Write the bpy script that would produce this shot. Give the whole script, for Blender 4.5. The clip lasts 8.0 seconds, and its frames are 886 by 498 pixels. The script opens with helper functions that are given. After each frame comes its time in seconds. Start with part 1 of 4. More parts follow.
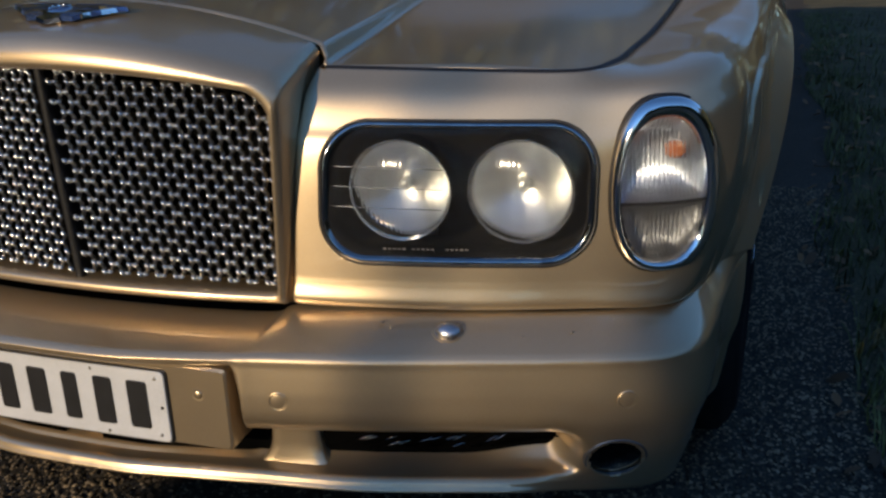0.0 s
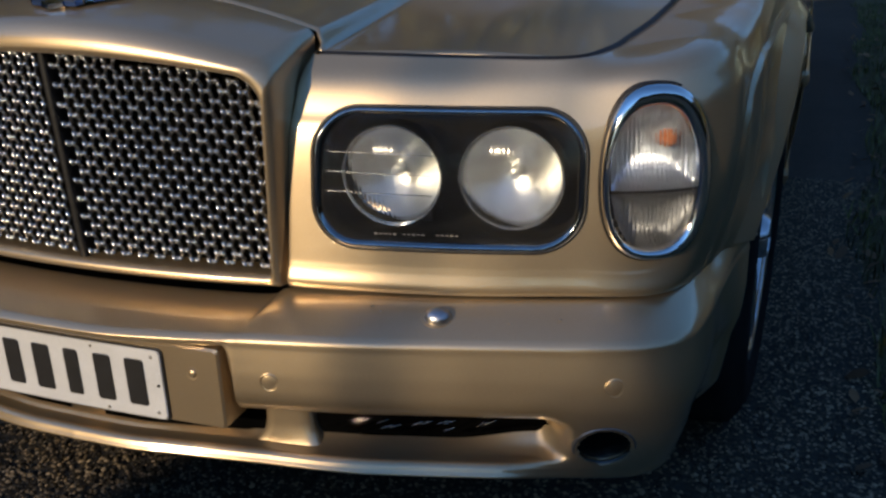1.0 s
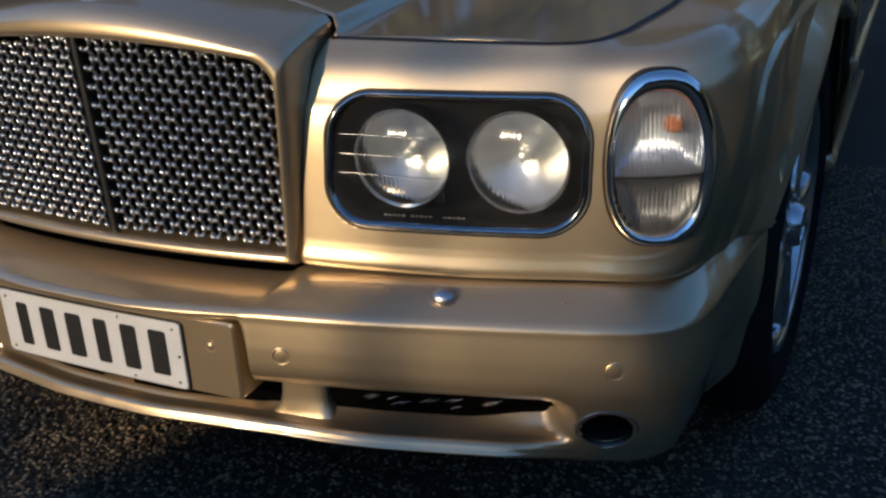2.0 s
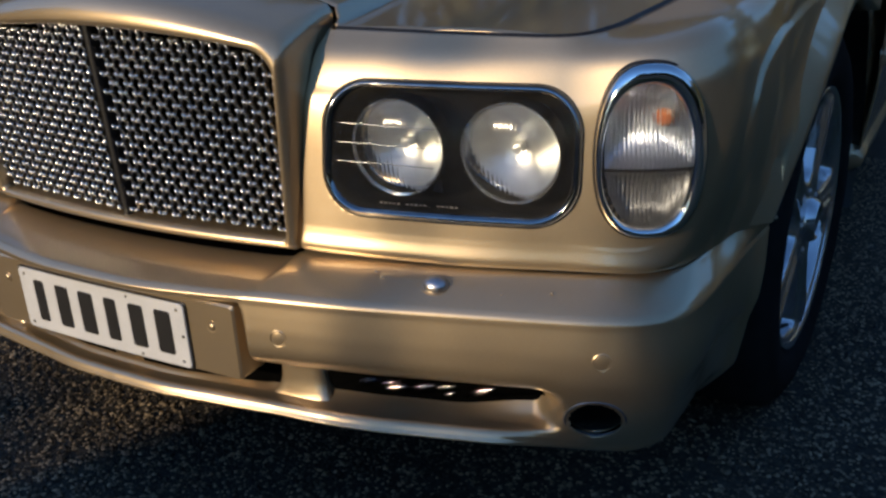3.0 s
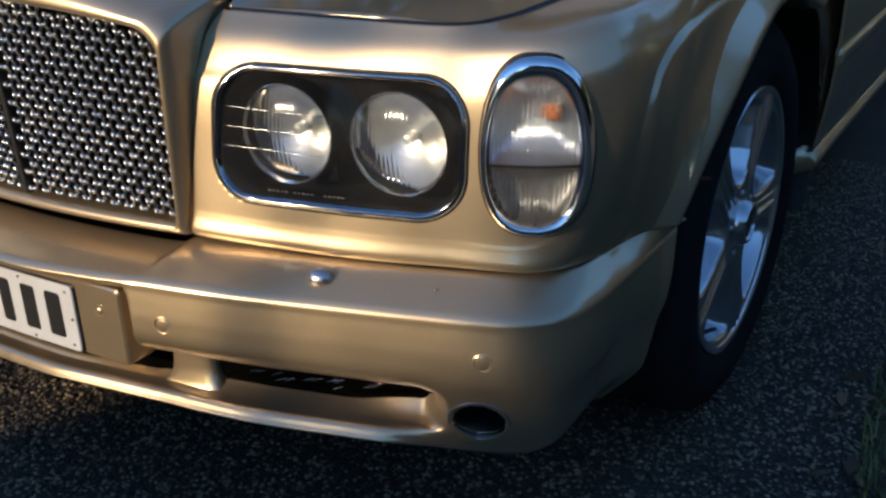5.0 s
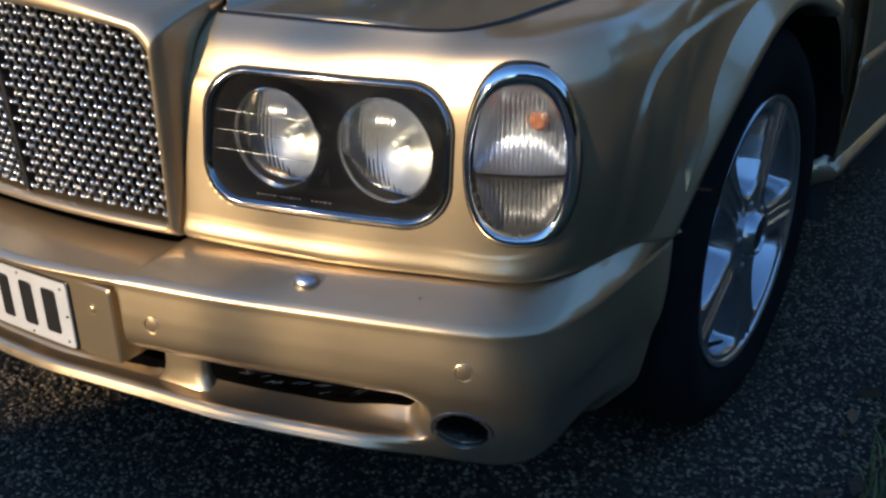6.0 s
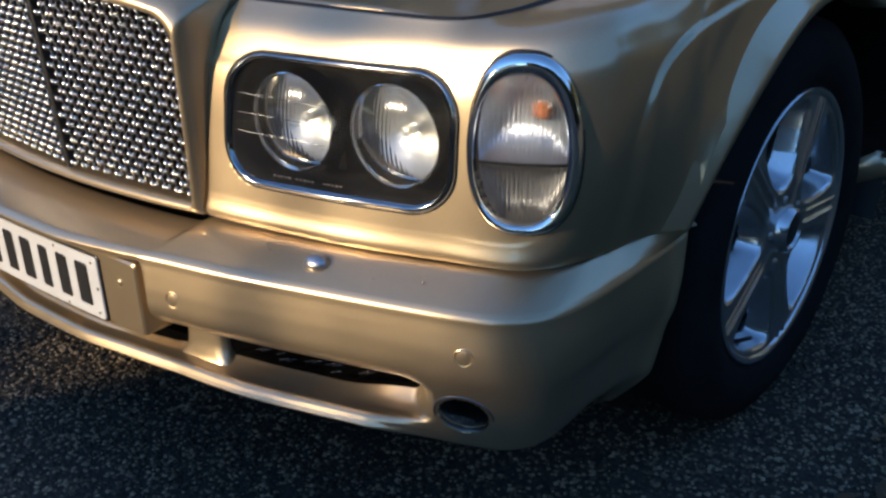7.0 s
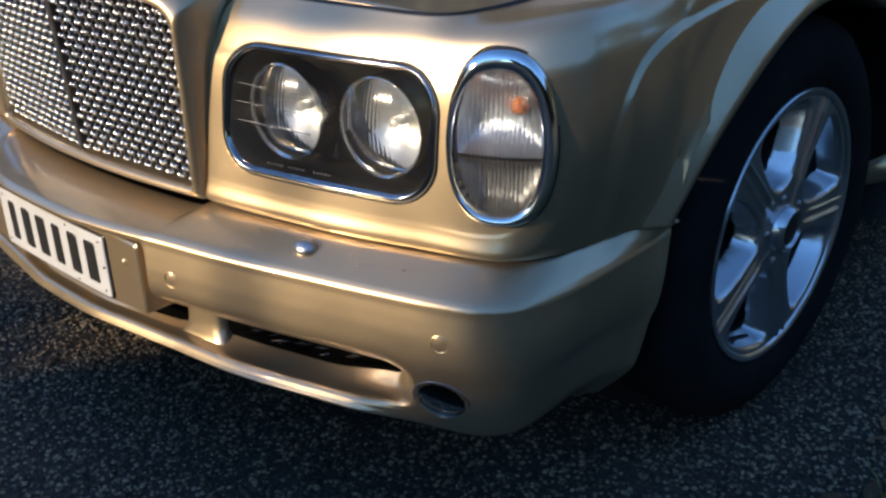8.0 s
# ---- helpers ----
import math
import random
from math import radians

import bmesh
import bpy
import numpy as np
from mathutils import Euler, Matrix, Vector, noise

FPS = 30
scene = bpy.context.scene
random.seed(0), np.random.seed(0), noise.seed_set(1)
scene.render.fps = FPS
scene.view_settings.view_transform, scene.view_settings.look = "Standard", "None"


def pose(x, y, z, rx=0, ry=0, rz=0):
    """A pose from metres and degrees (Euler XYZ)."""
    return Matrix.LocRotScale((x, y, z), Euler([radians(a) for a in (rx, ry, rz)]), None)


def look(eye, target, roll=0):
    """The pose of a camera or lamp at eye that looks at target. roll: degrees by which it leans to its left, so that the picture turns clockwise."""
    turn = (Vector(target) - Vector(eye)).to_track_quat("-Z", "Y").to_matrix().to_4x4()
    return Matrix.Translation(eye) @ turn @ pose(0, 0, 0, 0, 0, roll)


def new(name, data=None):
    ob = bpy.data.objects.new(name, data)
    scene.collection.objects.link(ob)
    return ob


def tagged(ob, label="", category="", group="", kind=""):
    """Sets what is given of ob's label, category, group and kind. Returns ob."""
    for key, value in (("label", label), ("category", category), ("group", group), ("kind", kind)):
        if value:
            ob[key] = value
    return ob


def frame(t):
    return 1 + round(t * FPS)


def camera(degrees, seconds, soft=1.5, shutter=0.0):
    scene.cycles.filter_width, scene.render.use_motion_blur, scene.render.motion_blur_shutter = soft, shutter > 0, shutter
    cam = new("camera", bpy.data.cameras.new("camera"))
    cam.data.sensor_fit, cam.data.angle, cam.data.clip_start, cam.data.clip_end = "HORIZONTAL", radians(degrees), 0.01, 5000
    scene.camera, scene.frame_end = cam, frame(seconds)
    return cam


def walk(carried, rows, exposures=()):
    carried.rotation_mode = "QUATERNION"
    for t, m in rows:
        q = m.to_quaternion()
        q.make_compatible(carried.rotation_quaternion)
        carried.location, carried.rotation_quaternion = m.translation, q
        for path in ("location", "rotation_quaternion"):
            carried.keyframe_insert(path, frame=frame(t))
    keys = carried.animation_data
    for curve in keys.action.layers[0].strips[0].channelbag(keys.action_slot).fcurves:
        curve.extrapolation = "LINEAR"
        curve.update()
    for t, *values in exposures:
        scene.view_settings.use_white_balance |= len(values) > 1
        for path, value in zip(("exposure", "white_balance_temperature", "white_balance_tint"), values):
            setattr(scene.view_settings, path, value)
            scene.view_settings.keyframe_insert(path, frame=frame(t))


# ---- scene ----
cam = camera(49.6, 8.0, soft=2.6)
EXPOSURES = [(0.0, 0.77), (3.5, 0.92), (5.0, 1.11), (8.0, 1.48)]
PATH = [
    (0, (0.843, -0.893, 0.981), (0.28, 0.9, 0.295), -1.0),
    (0.5, (0.875, -0.882, 0.985), (0.273, 0.891, 0.282), -1.1),
    (1, (0.918, -0.876, 0.977), (0.257, 0.876, 0.273), -1.2),
    (1.5, (0.964, -0.871, 0.978), (0.232, 0.847, 0.262), -1.5),
    (3, (1.091, -0.844, 0.988), (0.188, 0.774, 0.235), -2.0),
    (3.5, (1.122, -0.824, 0.982), (0.205, 0.783, 0.225), -1.7),
    (4, (1.152, -0.797, 0.975), (0.24, 0.811, 0.212), -1.2),
    (4.5, (1.186, -0.763, 0.975), (0.276, 0.842, 0.202), -0.7),
    (5, (1.218, -0.732, 0.98), (0.293, 0.861, 0.201), -0.3),
    (6.5, (1.313, -0.658, 0.99), (0.245, 0.836, 0.198), -0.3),
    (7, (1.362, -0.636, 0.993), (0.224, 0.796, 0.184), -0.5),
    (7.5, (1.405, -0.62, 1.0), (0.221, 0.765, 0.177), -0.5),
    (8, (1.453, -0.602, 1.006), (0.237, 0.753, 0.179), -0.3),
]
walk(cam, [(t, look(eye, target, roll)) for t, eye, target, roll in PATH], EXPOSURES)

# ---- world and sun ----
SUN_FROM = Vector((-0.32, -0.93, 0.26)).normalized()
world = bpy.data.worlds.new("sky")
scene.world = world
world.use_nodes = True
wn = world.node_tree.nodes
sky = wn.new("ShaderNodeTexSky")
sky.sky_type = "NISHITA"
sky.sun_disc = False
sky.sun_elevation = math.asin(SUN_FROM.z)
sky.sun_rotation = math.atan2(SUN_FROM.x, SUN_FROM.y)
sky.air_density, sky.dust_density, sky.ozone_density = 1.0, 0.0, 5.2
wn["Background"].inputs["Strength"].default_value = 0.135
world.node_tree.links.new(sky.outputs["Color"], wn["Background"].inputs["Color"])
sun = new("sun", bpy.data.lights.new("sun", "SUN"))
sun.data.energy, sun.data.angle, sun.data.color = 2.75, radians(0.5), (1.0, 0.785, 0.52)
sun.matrix_world = look(SUN_FROM * 30, (0, 0, 0))


# ---- materials ----
def material(name, color, rough=0.5, metal=0.0, coat=0.0, coat_rough=0.05, vary=0.0, vary_scale=3.0,
             grain=0.0, grain_scale=200.0, bump=0.0, bump_scale=150.0, spread=0.0, spread_power=1.0, spec=0.5, rough_vary=0.0):
    m = bpy.data.materials.new(name)
    m.use_nodes = True
    nt = m.node_tree
    p = nt.nodes["Principled BSDF"]
    p.inputs["Roughness"].default_value = rough
    p.inputs["Metallic"].default_value = metal
    p.inputs["Coat Weight"].default_value = coat
    p.inputs["Coat Roughness"].default_value = coat_rough
    p.inputs["Specular IOR Level"].default_value = spec
    p.inputs["Base Color"].default_value = (*color, 1)
    geo = nt.nodes.new("ShaderNodeTexCoord")

    def noise_of(scale, detail=4.0):
        n = nt.nodes.new("ShaderNodeTexNoise")
        n.inputs["Scale"].default_value = scale
        n.inputs["Detail"].default_value = detail
        nt.links.new(geo.outputs["Object"], n.inputs["Vector"])
        return n.outputs["Fac"]

    def scaled(src, amount):
        r = nt.nodes.new("ShaderNodeMapRange")
        r.inputs["From Min"].default_value, r.inputs["From Max"].default_value = 0.3, 0.7
        r.inputs["To Min"].default_value, r.inputs["To Max"].default_value = 1 - amount, 1 + amount
        nt.links.new(src, r.inputs["Value"])
        return r.outputs["Result"]

    value = None
    for amount, scale in ((vary, vary_scale), (grain, grain_scale)):
        if amount:
            f = scaled(noise_of(scale), amount)
            if value is None:
                value = f
            else:
                mul = nt.nodes.new("ShaderNodeMath")
                mul.operation = "MULTIPLY"
                nt.links.new(value, mul.inputs[0])
                nt.links.new(f, mul.inputs[1])
                value = mul.outputs[0]
    if spread:
        info = nt.nodes.new("ShaderNodeNewGeometry")
        r = nt.nodes.new("ShaderNodeMapRange")
        r.inputs["To Min"].default_value, r.inputs["To Max"].default_value = 1 - spread, 1 + spread
        pw = nt.nodes.new("ShaderNodeMath")
        pw.operation = "POWER"
        pw.inputs[1].default_value = spread_power
        nt.links.new(info.outputs["Random Per Island"], pw.inputs[0])
        nt.links.new(pw.outputs[0], r.inputs["Value"])
        if value is None:
            value = r.outputs["Result"]
        else:
            mul = nt.nodes.new("ShaderNodeMath")
            mul.operation = "MULTIPLY"
            nt.links.new(value, mul.inputs[0])
            nt.links.new(r.outputs["Result"], mul.inputs[1])
            value = mul.outputs[0]
    if value is not None:
        sc = nt.nodes.new("ShaderNodeVectorMath")
        sc.operation = "SCALE"
        sc.inputs[0].default_value = color
        nt.links.new(value, sc.inputs["Scale"])
        nt.links.new(sc.outputs["Vector"], p.inputs["Base Color"])
    if rough_vary:
        f = scaled(noise_of(vary_scale * 2.3), rough_vary)
        mul = nt.nodes.new("ShaderNodeMath")
        mul.operation = "MULTIPLY"
        mul.inputs[1].default_value = rough
        nt.links.new(f, mul.inputs[0])
        nt.links.new(mul.outputs[0], p.inputs["Roughness"])
    if bump:
        b = nt.nodes.new("ShaderNodeBump")
        b.inputs["Strength"].default_value = bump
        b.inputs["Distance"].default_value = 0.002
        nt.links.new(noise_of(bump_scale), b.inputs["Height"])
        nt.links.new(b.outputs["Normal"], p.inputs["Normal"])
    return m


def clear(name, tint=(0.95, 0.97, 1.0), haze=0.0, rough=0.02, ior=1.45, frost=(0.8, 0.82, 0.85), bends=0.0):
    """Clear glass or plastic: see-through, with a Fresnel gloss and, for old plastic, a little haze."""
    m = bpy.data.materials.new(name)
    m.use_nodes = True
    nt = m.node_tree
    nt.nodes.remove(nt.nodes["Principled BSDF"])
    out = nt.nodes["Material Output"]
    tr = nt.nodes.new("ShaderNodeBsdfTransparent")
    tr.inputs["Color"].default_value = (*tint, 1)
    body = tr.outputs[0]
    if bends:
        rf = nt.nodes.new("ShaderNodeBsdfRefraction")
        rf.inputs["Color"].default_value = (*tint, 1)
        rf.inputs["Roughness"].default_value = 0.03
        rf.inputs["IOR"].default_value = 1.35
        both = nt.nodes.new("ShaderNodeMixShader")
        both.inputs[0].default_value = bends
        nt.links.new(tr.outputs[0], both.inputs[1])
        nt.links.new(rf.outputs[0], both.inputs[2])
        body = both.outputs[0]
    if haze:
        df = nt.nodes.new("ShaderNodeBsdfTranslucent")
        df.inputs["Color"].default_value = (*frost, 1)
        d2 = nt.nodes.new("ShaderNodeBsdfDiffuse")
        d2.inputs["Color"].default_value = (*frost, 1)
        half = nt.nodes.new("ShaderNodeMixShader")
        half.inputs[0].default_value = 0.5
        nt.links.new(df.outputs[0], half.inputs[1])
        nt.links.new(d2.outputs[0], half.inputs[2])
        hz = nt.nodes.new("ShaderNodeMixShader")
        hz.inputs[0].default_value = haze
        nt.links.new(body, hz.inputs[1])
        nt.links.new(half.outputs[0], hz.inputs[2])
        body = hz.outputs[0]
    gl = nt.nodes.new("ShaderNodeBsdfGlossy")
    gl.inputs["Roughness"].default_value = rough
    fr = nt.nodes.new("ShaderNodeFresnel")
    fr.inputs["IOR"].default_value = ior
    mix = nt.nodes.new("ShaderNodeMixShader")
    nt.links.new(fr.outputs[0], mix.inputs[0])
    nt.links.new(body, mix.inputs[1])
    nt.links.new(gl.outputs[0], mix.inputs[2])
    nt.links.new(mix.outputs[0], out.inputs["Surface"])
    return m


PAINT = material("gold metallic paint", (0.465, 0.359, 0.228), rough=0.345, metal=0.82, coat=0.9, coat_rough=0.07,
                 vary=0.03, vary_scale=4, grain=0.06, grain_scale=900, rough_vary=0.08)
CHROME = material("chrome", (0.75, 0.76, 0.78), rough=0.07, metal=1.0, rough_vary=0.3, vary_scale=9)
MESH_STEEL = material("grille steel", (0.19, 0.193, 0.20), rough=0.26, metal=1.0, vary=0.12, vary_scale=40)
BLACK = material("black plastic", (0.007, 0.007, 0.0075), rough=0.45, vary=0.2, vary_scale=30, bump=0.2, bump_scale=400)
HOUSING = material("dark grey lamp housing", (0.007, 0.0068, 0.0065), rough=0.75, spec=0.10, vary=0.2, vary_scale=20)
REFLECTOR = material("silvered reflector", (0.52, 0.53, 0.52), rough=0.31, metal=1.0, vary=0.25, vary_scale=22, bump=1.0, bump_scale=60)
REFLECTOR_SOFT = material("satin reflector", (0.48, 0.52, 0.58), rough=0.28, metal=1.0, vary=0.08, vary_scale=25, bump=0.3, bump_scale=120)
RUBBER = material("tyre rubber", (0.010, 0.010, 0.011), rough=0.9, spec=0.08, vary=0.25, vary_scale=14, grain=0.15, grain_scale=300, bump=0.3, bump_scale=500)
ALLOY = material("silver alloy", (0.50, 0.52, 0.55), rough=0.20, metal=0.9, coat=0.4, coat_rough=0.1, vary=0.06, vary_scale=12, grain=0.05, grain_scale=500)
PLATE_WHITE = material("plate white", (0.44, 0.45, 0.47), rough=0.35, vary=0.05, vary_scale=20, grain=0.04, grain_scale=300, coat=0.2)
INK = material("plate black", (0.012, 0.012, 0.013), rough=0.4, vary=0.2, vary_scale=60)
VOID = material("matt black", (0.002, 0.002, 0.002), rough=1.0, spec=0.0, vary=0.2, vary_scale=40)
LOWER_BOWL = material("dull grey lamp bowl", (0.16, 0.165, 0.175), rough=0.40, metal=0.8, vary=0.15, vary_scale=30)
# Paler copy of the grille steel at nearly the same roughness.
KNOT_STEEL = material("paler mesh steel", (0.42, 0.42, 0.41), rough=0.27, metal=1.0, vary=0.15, vary_scale=40)
WASHER = material("satin washer cap", (0.46, 0.46, 0.47), rough=0.34, metal=1.0, vary=0.15, vary_scale=60)
AMBER = material("amber bulb", (0.34, 0.105, 0.03), rough=0.35, coat=0.3, vary=0.15, vary_scale=60)
SCREW = material("dull steel", (0.35, 0.34, 0.32), rough=0.4, metal=1.0, vary=0.2, vary_scale=80)
BADGE_BLUE = material("badge enamel", (0.05, 0.09, 0.22), rough=0.15, metal=0.6, coat=0.8, vary=0.2, vary_scale=60)
ASPHALT = material("asphalt", (0.034, 0.0285, 0.0215), rough=0.85, vary=0.35, vary_scale=1.3, grain=0.5, grain_scale=110, bump=1.0, bump_scale=160)
CHIP = material("stone chips", (0.158, 0.120, 0.074), rough=0.62, vary=0.3, vary_scale=1.6, spread=0.95, spread_power=2.1, spec=0.5)
SOIL = material("verge soil", (0.062, 0.054, 0.026), rough=0.95, vary=0.5, vary_scale=5, grain=0.4, grain_scale=90, bump=1.0, bump_scale=60)
GRASS = material("grass", (0.085, 0.092, 0.024), rough=0.6, vary=0.4, vary_scale=2.0, spread=0.6)
LEAF_LITTER = material("fallen leaves", (0.16, 0.085, 0.035), rough=0.7, spread=0.6, vary=0.3, vary_scale=9)
BARK = material("bark", (0.11, 0.085, 0.06), rough=0.9, vary=0.4, vary_scale=3, grain=0.4, grain_scale=30, bump=1.0, bump_scale=25)
FOLIAGE = material("foliage", (0.105, 0.094, 0.028), rough=0.6, vary=0.4, vary_scale=0.4, spread=0.5)
COVER = clear("clear lamp cover", tint=(0.92, 0.93, 0.92), haze=0.018, rough=0.035, ior=1.28)
LENS = clear("fluted lamp glass", tint=(0.95, 0.96, 0.97), haze=0.12, rough=0.10, bends=0.3)
TRIM = material("dark chrome trim", (0.29, 0.295, 0.305), rough=0.10, metal=1.0, vary=0.15, vary_scale=30)
RIB_LENS = clear("ribbed indicator plastic", tint=(0.90, 0.94, 0.98), haze=0.035, rough=0.12, bends=0.7)
FOG_GLASS = clear("fog lamp glass", tint=(0.08, 0.085, 0.10), rough=0.08, ior=1.20)


# ---- mesh helpers ----
def link_mesh(name, verts, faces, mat, parent=None, label="", smooth=True, flip=False, solid=0.0, sharp=None):
    me = bpy.data.meshes.new(name)
    if flip:
        faces = [tuple(reversed(f)) for f in faces]
    me.from_pydata([tuple(map(float, v)) for v in verts], [], faces)
    me.materials.append(mat)
    if smooth:
        me.polygons.foreach_set("use_smooth", [True] * len(me.polygons))
        if sharp:
            me.set_sharp_from_angle(angle=radians(sharp))
    me.update()
    ob = new(name, me)
    ob.parent = parent
    if solid:
        s = ob.modifiers.new("thickness", "SOLIDIFY")
        s.thickness, s.offset = solid, -1
    if label:
        tagged(ob, label)
    return ob


def part(name, bm, mat, parent, label="", smooth=False):
    me = bpy.data.meshes.new(name)
    bm.to_mesh(me)
    bm.free()
    me.materials.append(mat)
    if smooth:
        me.polygons.foreach_set("use_smooth", [True] * len(me.polygons))
        me.set_sharp_from_angle(angle=radians(35))
    ob = new(name, me)
    ob.parent = parent
    if label:
        tagged(ob, label)
    return ob


def spline(points, q):
    """Catmull-Rom through the points, at the parameter q from 0 to len - 1."""
    p = np.asarray(points, float)
    q = np.clip(np.asarray(q, float), 0, len(p) - 1)
    i = np.minimum(q.astype(int), len(p) - 2)
    f = (q - i)[..., None]
    a, b, c, d = (p[np.clip(i + k, 0, len(p) - 1)] for k in (-1, 0, 1, 2))
    a = np.where((i == 0)[..., None], 2 * b - c, a)
    d = np.where((i == len(p) - 2)[..., None], 2 * c - b, d)
    return 0.5 * (2 * b + (c - a) * f + (2 * a - 5 * b + 4 * c - d) * f ** 2 + (3 * b - a - 3 * c + d) * f ** 3)


def smoothstep(a, b, x):
    t = np.clip((np.asarray(x, float) - a) / (b - a), 0, 1)
    return t * t * (3 - 2 * t)


def grid_faces(nu, nv, closed_u=False, keep=None):
    out = []
    for i in range(nu if closed_u else nu - 1):
        for j in range(nv - 1):
            if keep is None or keep[i, j]:
                k = (i + 1) % nu
                out.append((i * nv + j, k * nv + j, k * nv + j + 1, i * nv + j + 1))
    return out


def used_only(verts, faces):
    """Drops the vertices that no face uses."""
    ids = sorted({i for f in faces for i in f})
    at = {v: k for k, v in enumerate(ids)}
    return [verts[i] for i in ids], [tuple(at[i] for i in f) for f in faces]


def tube(path, radius, sides=6, closed=False):
    """Vertices and faces of a tube along a path of points; radius may be one number or one for each point."""
    p = np.asarray(path, float)
    n = len(p)
    r = np.broadcast_to(np.asarray(radius, float), (n,))
    tan = np.gradient(p, axis=0) if not closed else np.roll(p, -1, 0) - np.roll(p, 1, 0)
    tan /= np.linalg.norm(tan, axis=1)[:, None]
    ref = np.array([0.0, 0.0, 1.0]) if abs(tan[:, 2]).mean() < 0.8 else np.array([0.0, 1.0, 0.0])
    s = np.cross(tan, ref)
    s /= np.linalg.norm(s, axis=1)[:, None]
    t2 = np.cross(s, tan)
    verts = []
    for k in range(n):
        for a in range(sides):
            w = 2 * math.pi * a / sides
            verts.append(p[k] + r[k] * (math.cos(w) * s[k] + math.sin(w) * t2[k]))
    faces = []
    for k in range(n if closed else n - 1):
        m = (k + 1) % n
        for a in range(sides):
            b = (a + 1) % sides
            faces.append((k * sides + a, k * sides + b, m * sides + b, m * sides + a))
    if not closed:
        faces.append(tuple(range(sides))[::-1])
        faces.append(tuple((n - 1) * sides + a for a in range(sides)))
    return verts, faces


def lathe(profile, steps=48, matrix=None, squash=1.0):
    """Turns a profile of (radius, height) round the local z axis."""
    verts, n = [], len(profile)
    for k in range(steps):
        w = 2 * math.pi * k / steps
        for r, h in profile:
            v = Vector((r * math.cos(w), r * math.sin(w) * squash, h))
            verts.append(matrix @ v if matrix else v)
    return verts, grid_faces(steps, n, closed_u=True)


def facing(centre, normal, up=(0, 0, 1)):
    """A matrix whose local z is the normal, and whose local y is up."""
    z = Vector(normal).normalized()
    x = Vector(up).cross(z).normalized()
    y = z.cross(x)
    return Matrix.Translation(centre) @ Matrix((x, y, z)).transposed().to_4x4()


def mirrored(verts, side):
    return [(v[0] * side, v[1], v[2]) for v in verts]


# ---- the car: body ----
ARCH = (0.912, 0.872, 0.364)                                      # middle of the wheel arch
HUB = (0.899, 0.912, 0.356)
car = tagged(new("car"), "gold metallic luxury saloon car parked on dark asphalt", "car")


def back(c):
    """The wheel arch reaches further behind the wheel than ahead of it."""
    return c if c > 0 else 1.34 * c


# the fender's lower edge (seam, then wheel arch) and its upper edge (bonnet shut line)
LOW = [(0.300, 0.220, 0.487), (0.312, 0.169, 0.486), (0.335, 0.159, 0.485), (0.52, 0.190, 0.485), (0.66, 0.228, 0.486),
       (0.775, 0.272, 0.487), (0.817, 0.349, 0.487), (0.834, 0.447, 0.489), (0.868, 0.502, 0.500)]
LOW += [(x, ARCH[1] - 0.415 * back(math.cos(radians(a))), ARCH[2] + 0.415 * math.sin(radians(a)))
        for x, a in ((0.886, 36), (0.893, 62), (0.898, 90), (0.900, 130), (0.900, 160))]
HIGH = [(0.312, 0.268, 0.764), (0.329, 0.236, 0.780), (0.348, 0.230, 0.782), (0.52, 0.253, 0.780), (0.652, 0.277, 0.780),
        (0.694, 0.338, 0.784), (0.708, 0.42, 0.790), (0.720, 0.50, 0.797), (0.726, 0.55, 0.803), (0.731, 0.61, 0.809),
        (0.738, 0.72, 0.819), (0.746, 0.90, 0.838), (0.755, 1.20, 0.868), (0.760, 1.45, 0.890)]
RISE = {  # how the section goes from the lower to the upper edge: (inward, upward) shares
    "front": [(0, 0), (-0.105, 0.012), (-0.140, 0.045), (-0.070, 0.110), (-0.012, 0.210), (0.20, 0.65), (0.37, 0.78), (0.62, 0.91), (1, 1)],
    "corner": [(0, 0), (-0.060, 0.012), (-0.080, 0.045), (-0.040, 0.110), (-0.01, 0.21), (0.0, 0.66), (0.05, 0.82), (0.28, 0.96), (1, 1)],
    "side": [(0, 0), (-0.04, 0.06), (-0.08, 0.13), (-0.16, 0.28), (-0.23, 0.50), (-0.23, 0.72), (-0.17, 0.88), (0.10, 1.01), (1, 1)],
    "foot": [(0, 0), (0.03, 0.08), (0.03, 0.16), (0.02, 0.30), (0.0, 0.50), (0.0, 0.72), (0.03, 0.90), (0.22, 1.04), (1, 1)],
    "arch_low": [(0, 0), (0.03, 0.10), (0.05, 0.20), (0.07, 0.35), (0.085, 0.55), (0.09, 0.78), (0.12, 0.96), (0.30, 1.10), (1, 1)],
    "arch_mid": [(0, 0), (0.03, 0.12), (0.05, 0.28), (0.07, 0.50), (0.085, 0.80), (0.095, 1.05), (0.13, 1.22), (0.32, 1.36), (1, 1)],
    "arch_top": [(0, 0), (0.03, 0.20), (0.05, 0.40), (0.07, 0.70), (0.085, 1.00), (0.10, 1.30), (0.14, 1.48), (0.34, 1.62), (1, 1)],
    "rear": [(0, 0), (0.03, 0.10), (0.05, 0.25), (0.07, 0.45), (0.085, 0.70), (0.10, 0.90), (0.14, 1.02), (0.34, 1.08), (1, 1)],
}
BLEND = ["front"] * 5 + ["corner"] + ["side"] * 2 + ["foot", "arch_low", "arch_mid", "arch_top", "rear", "rear"]


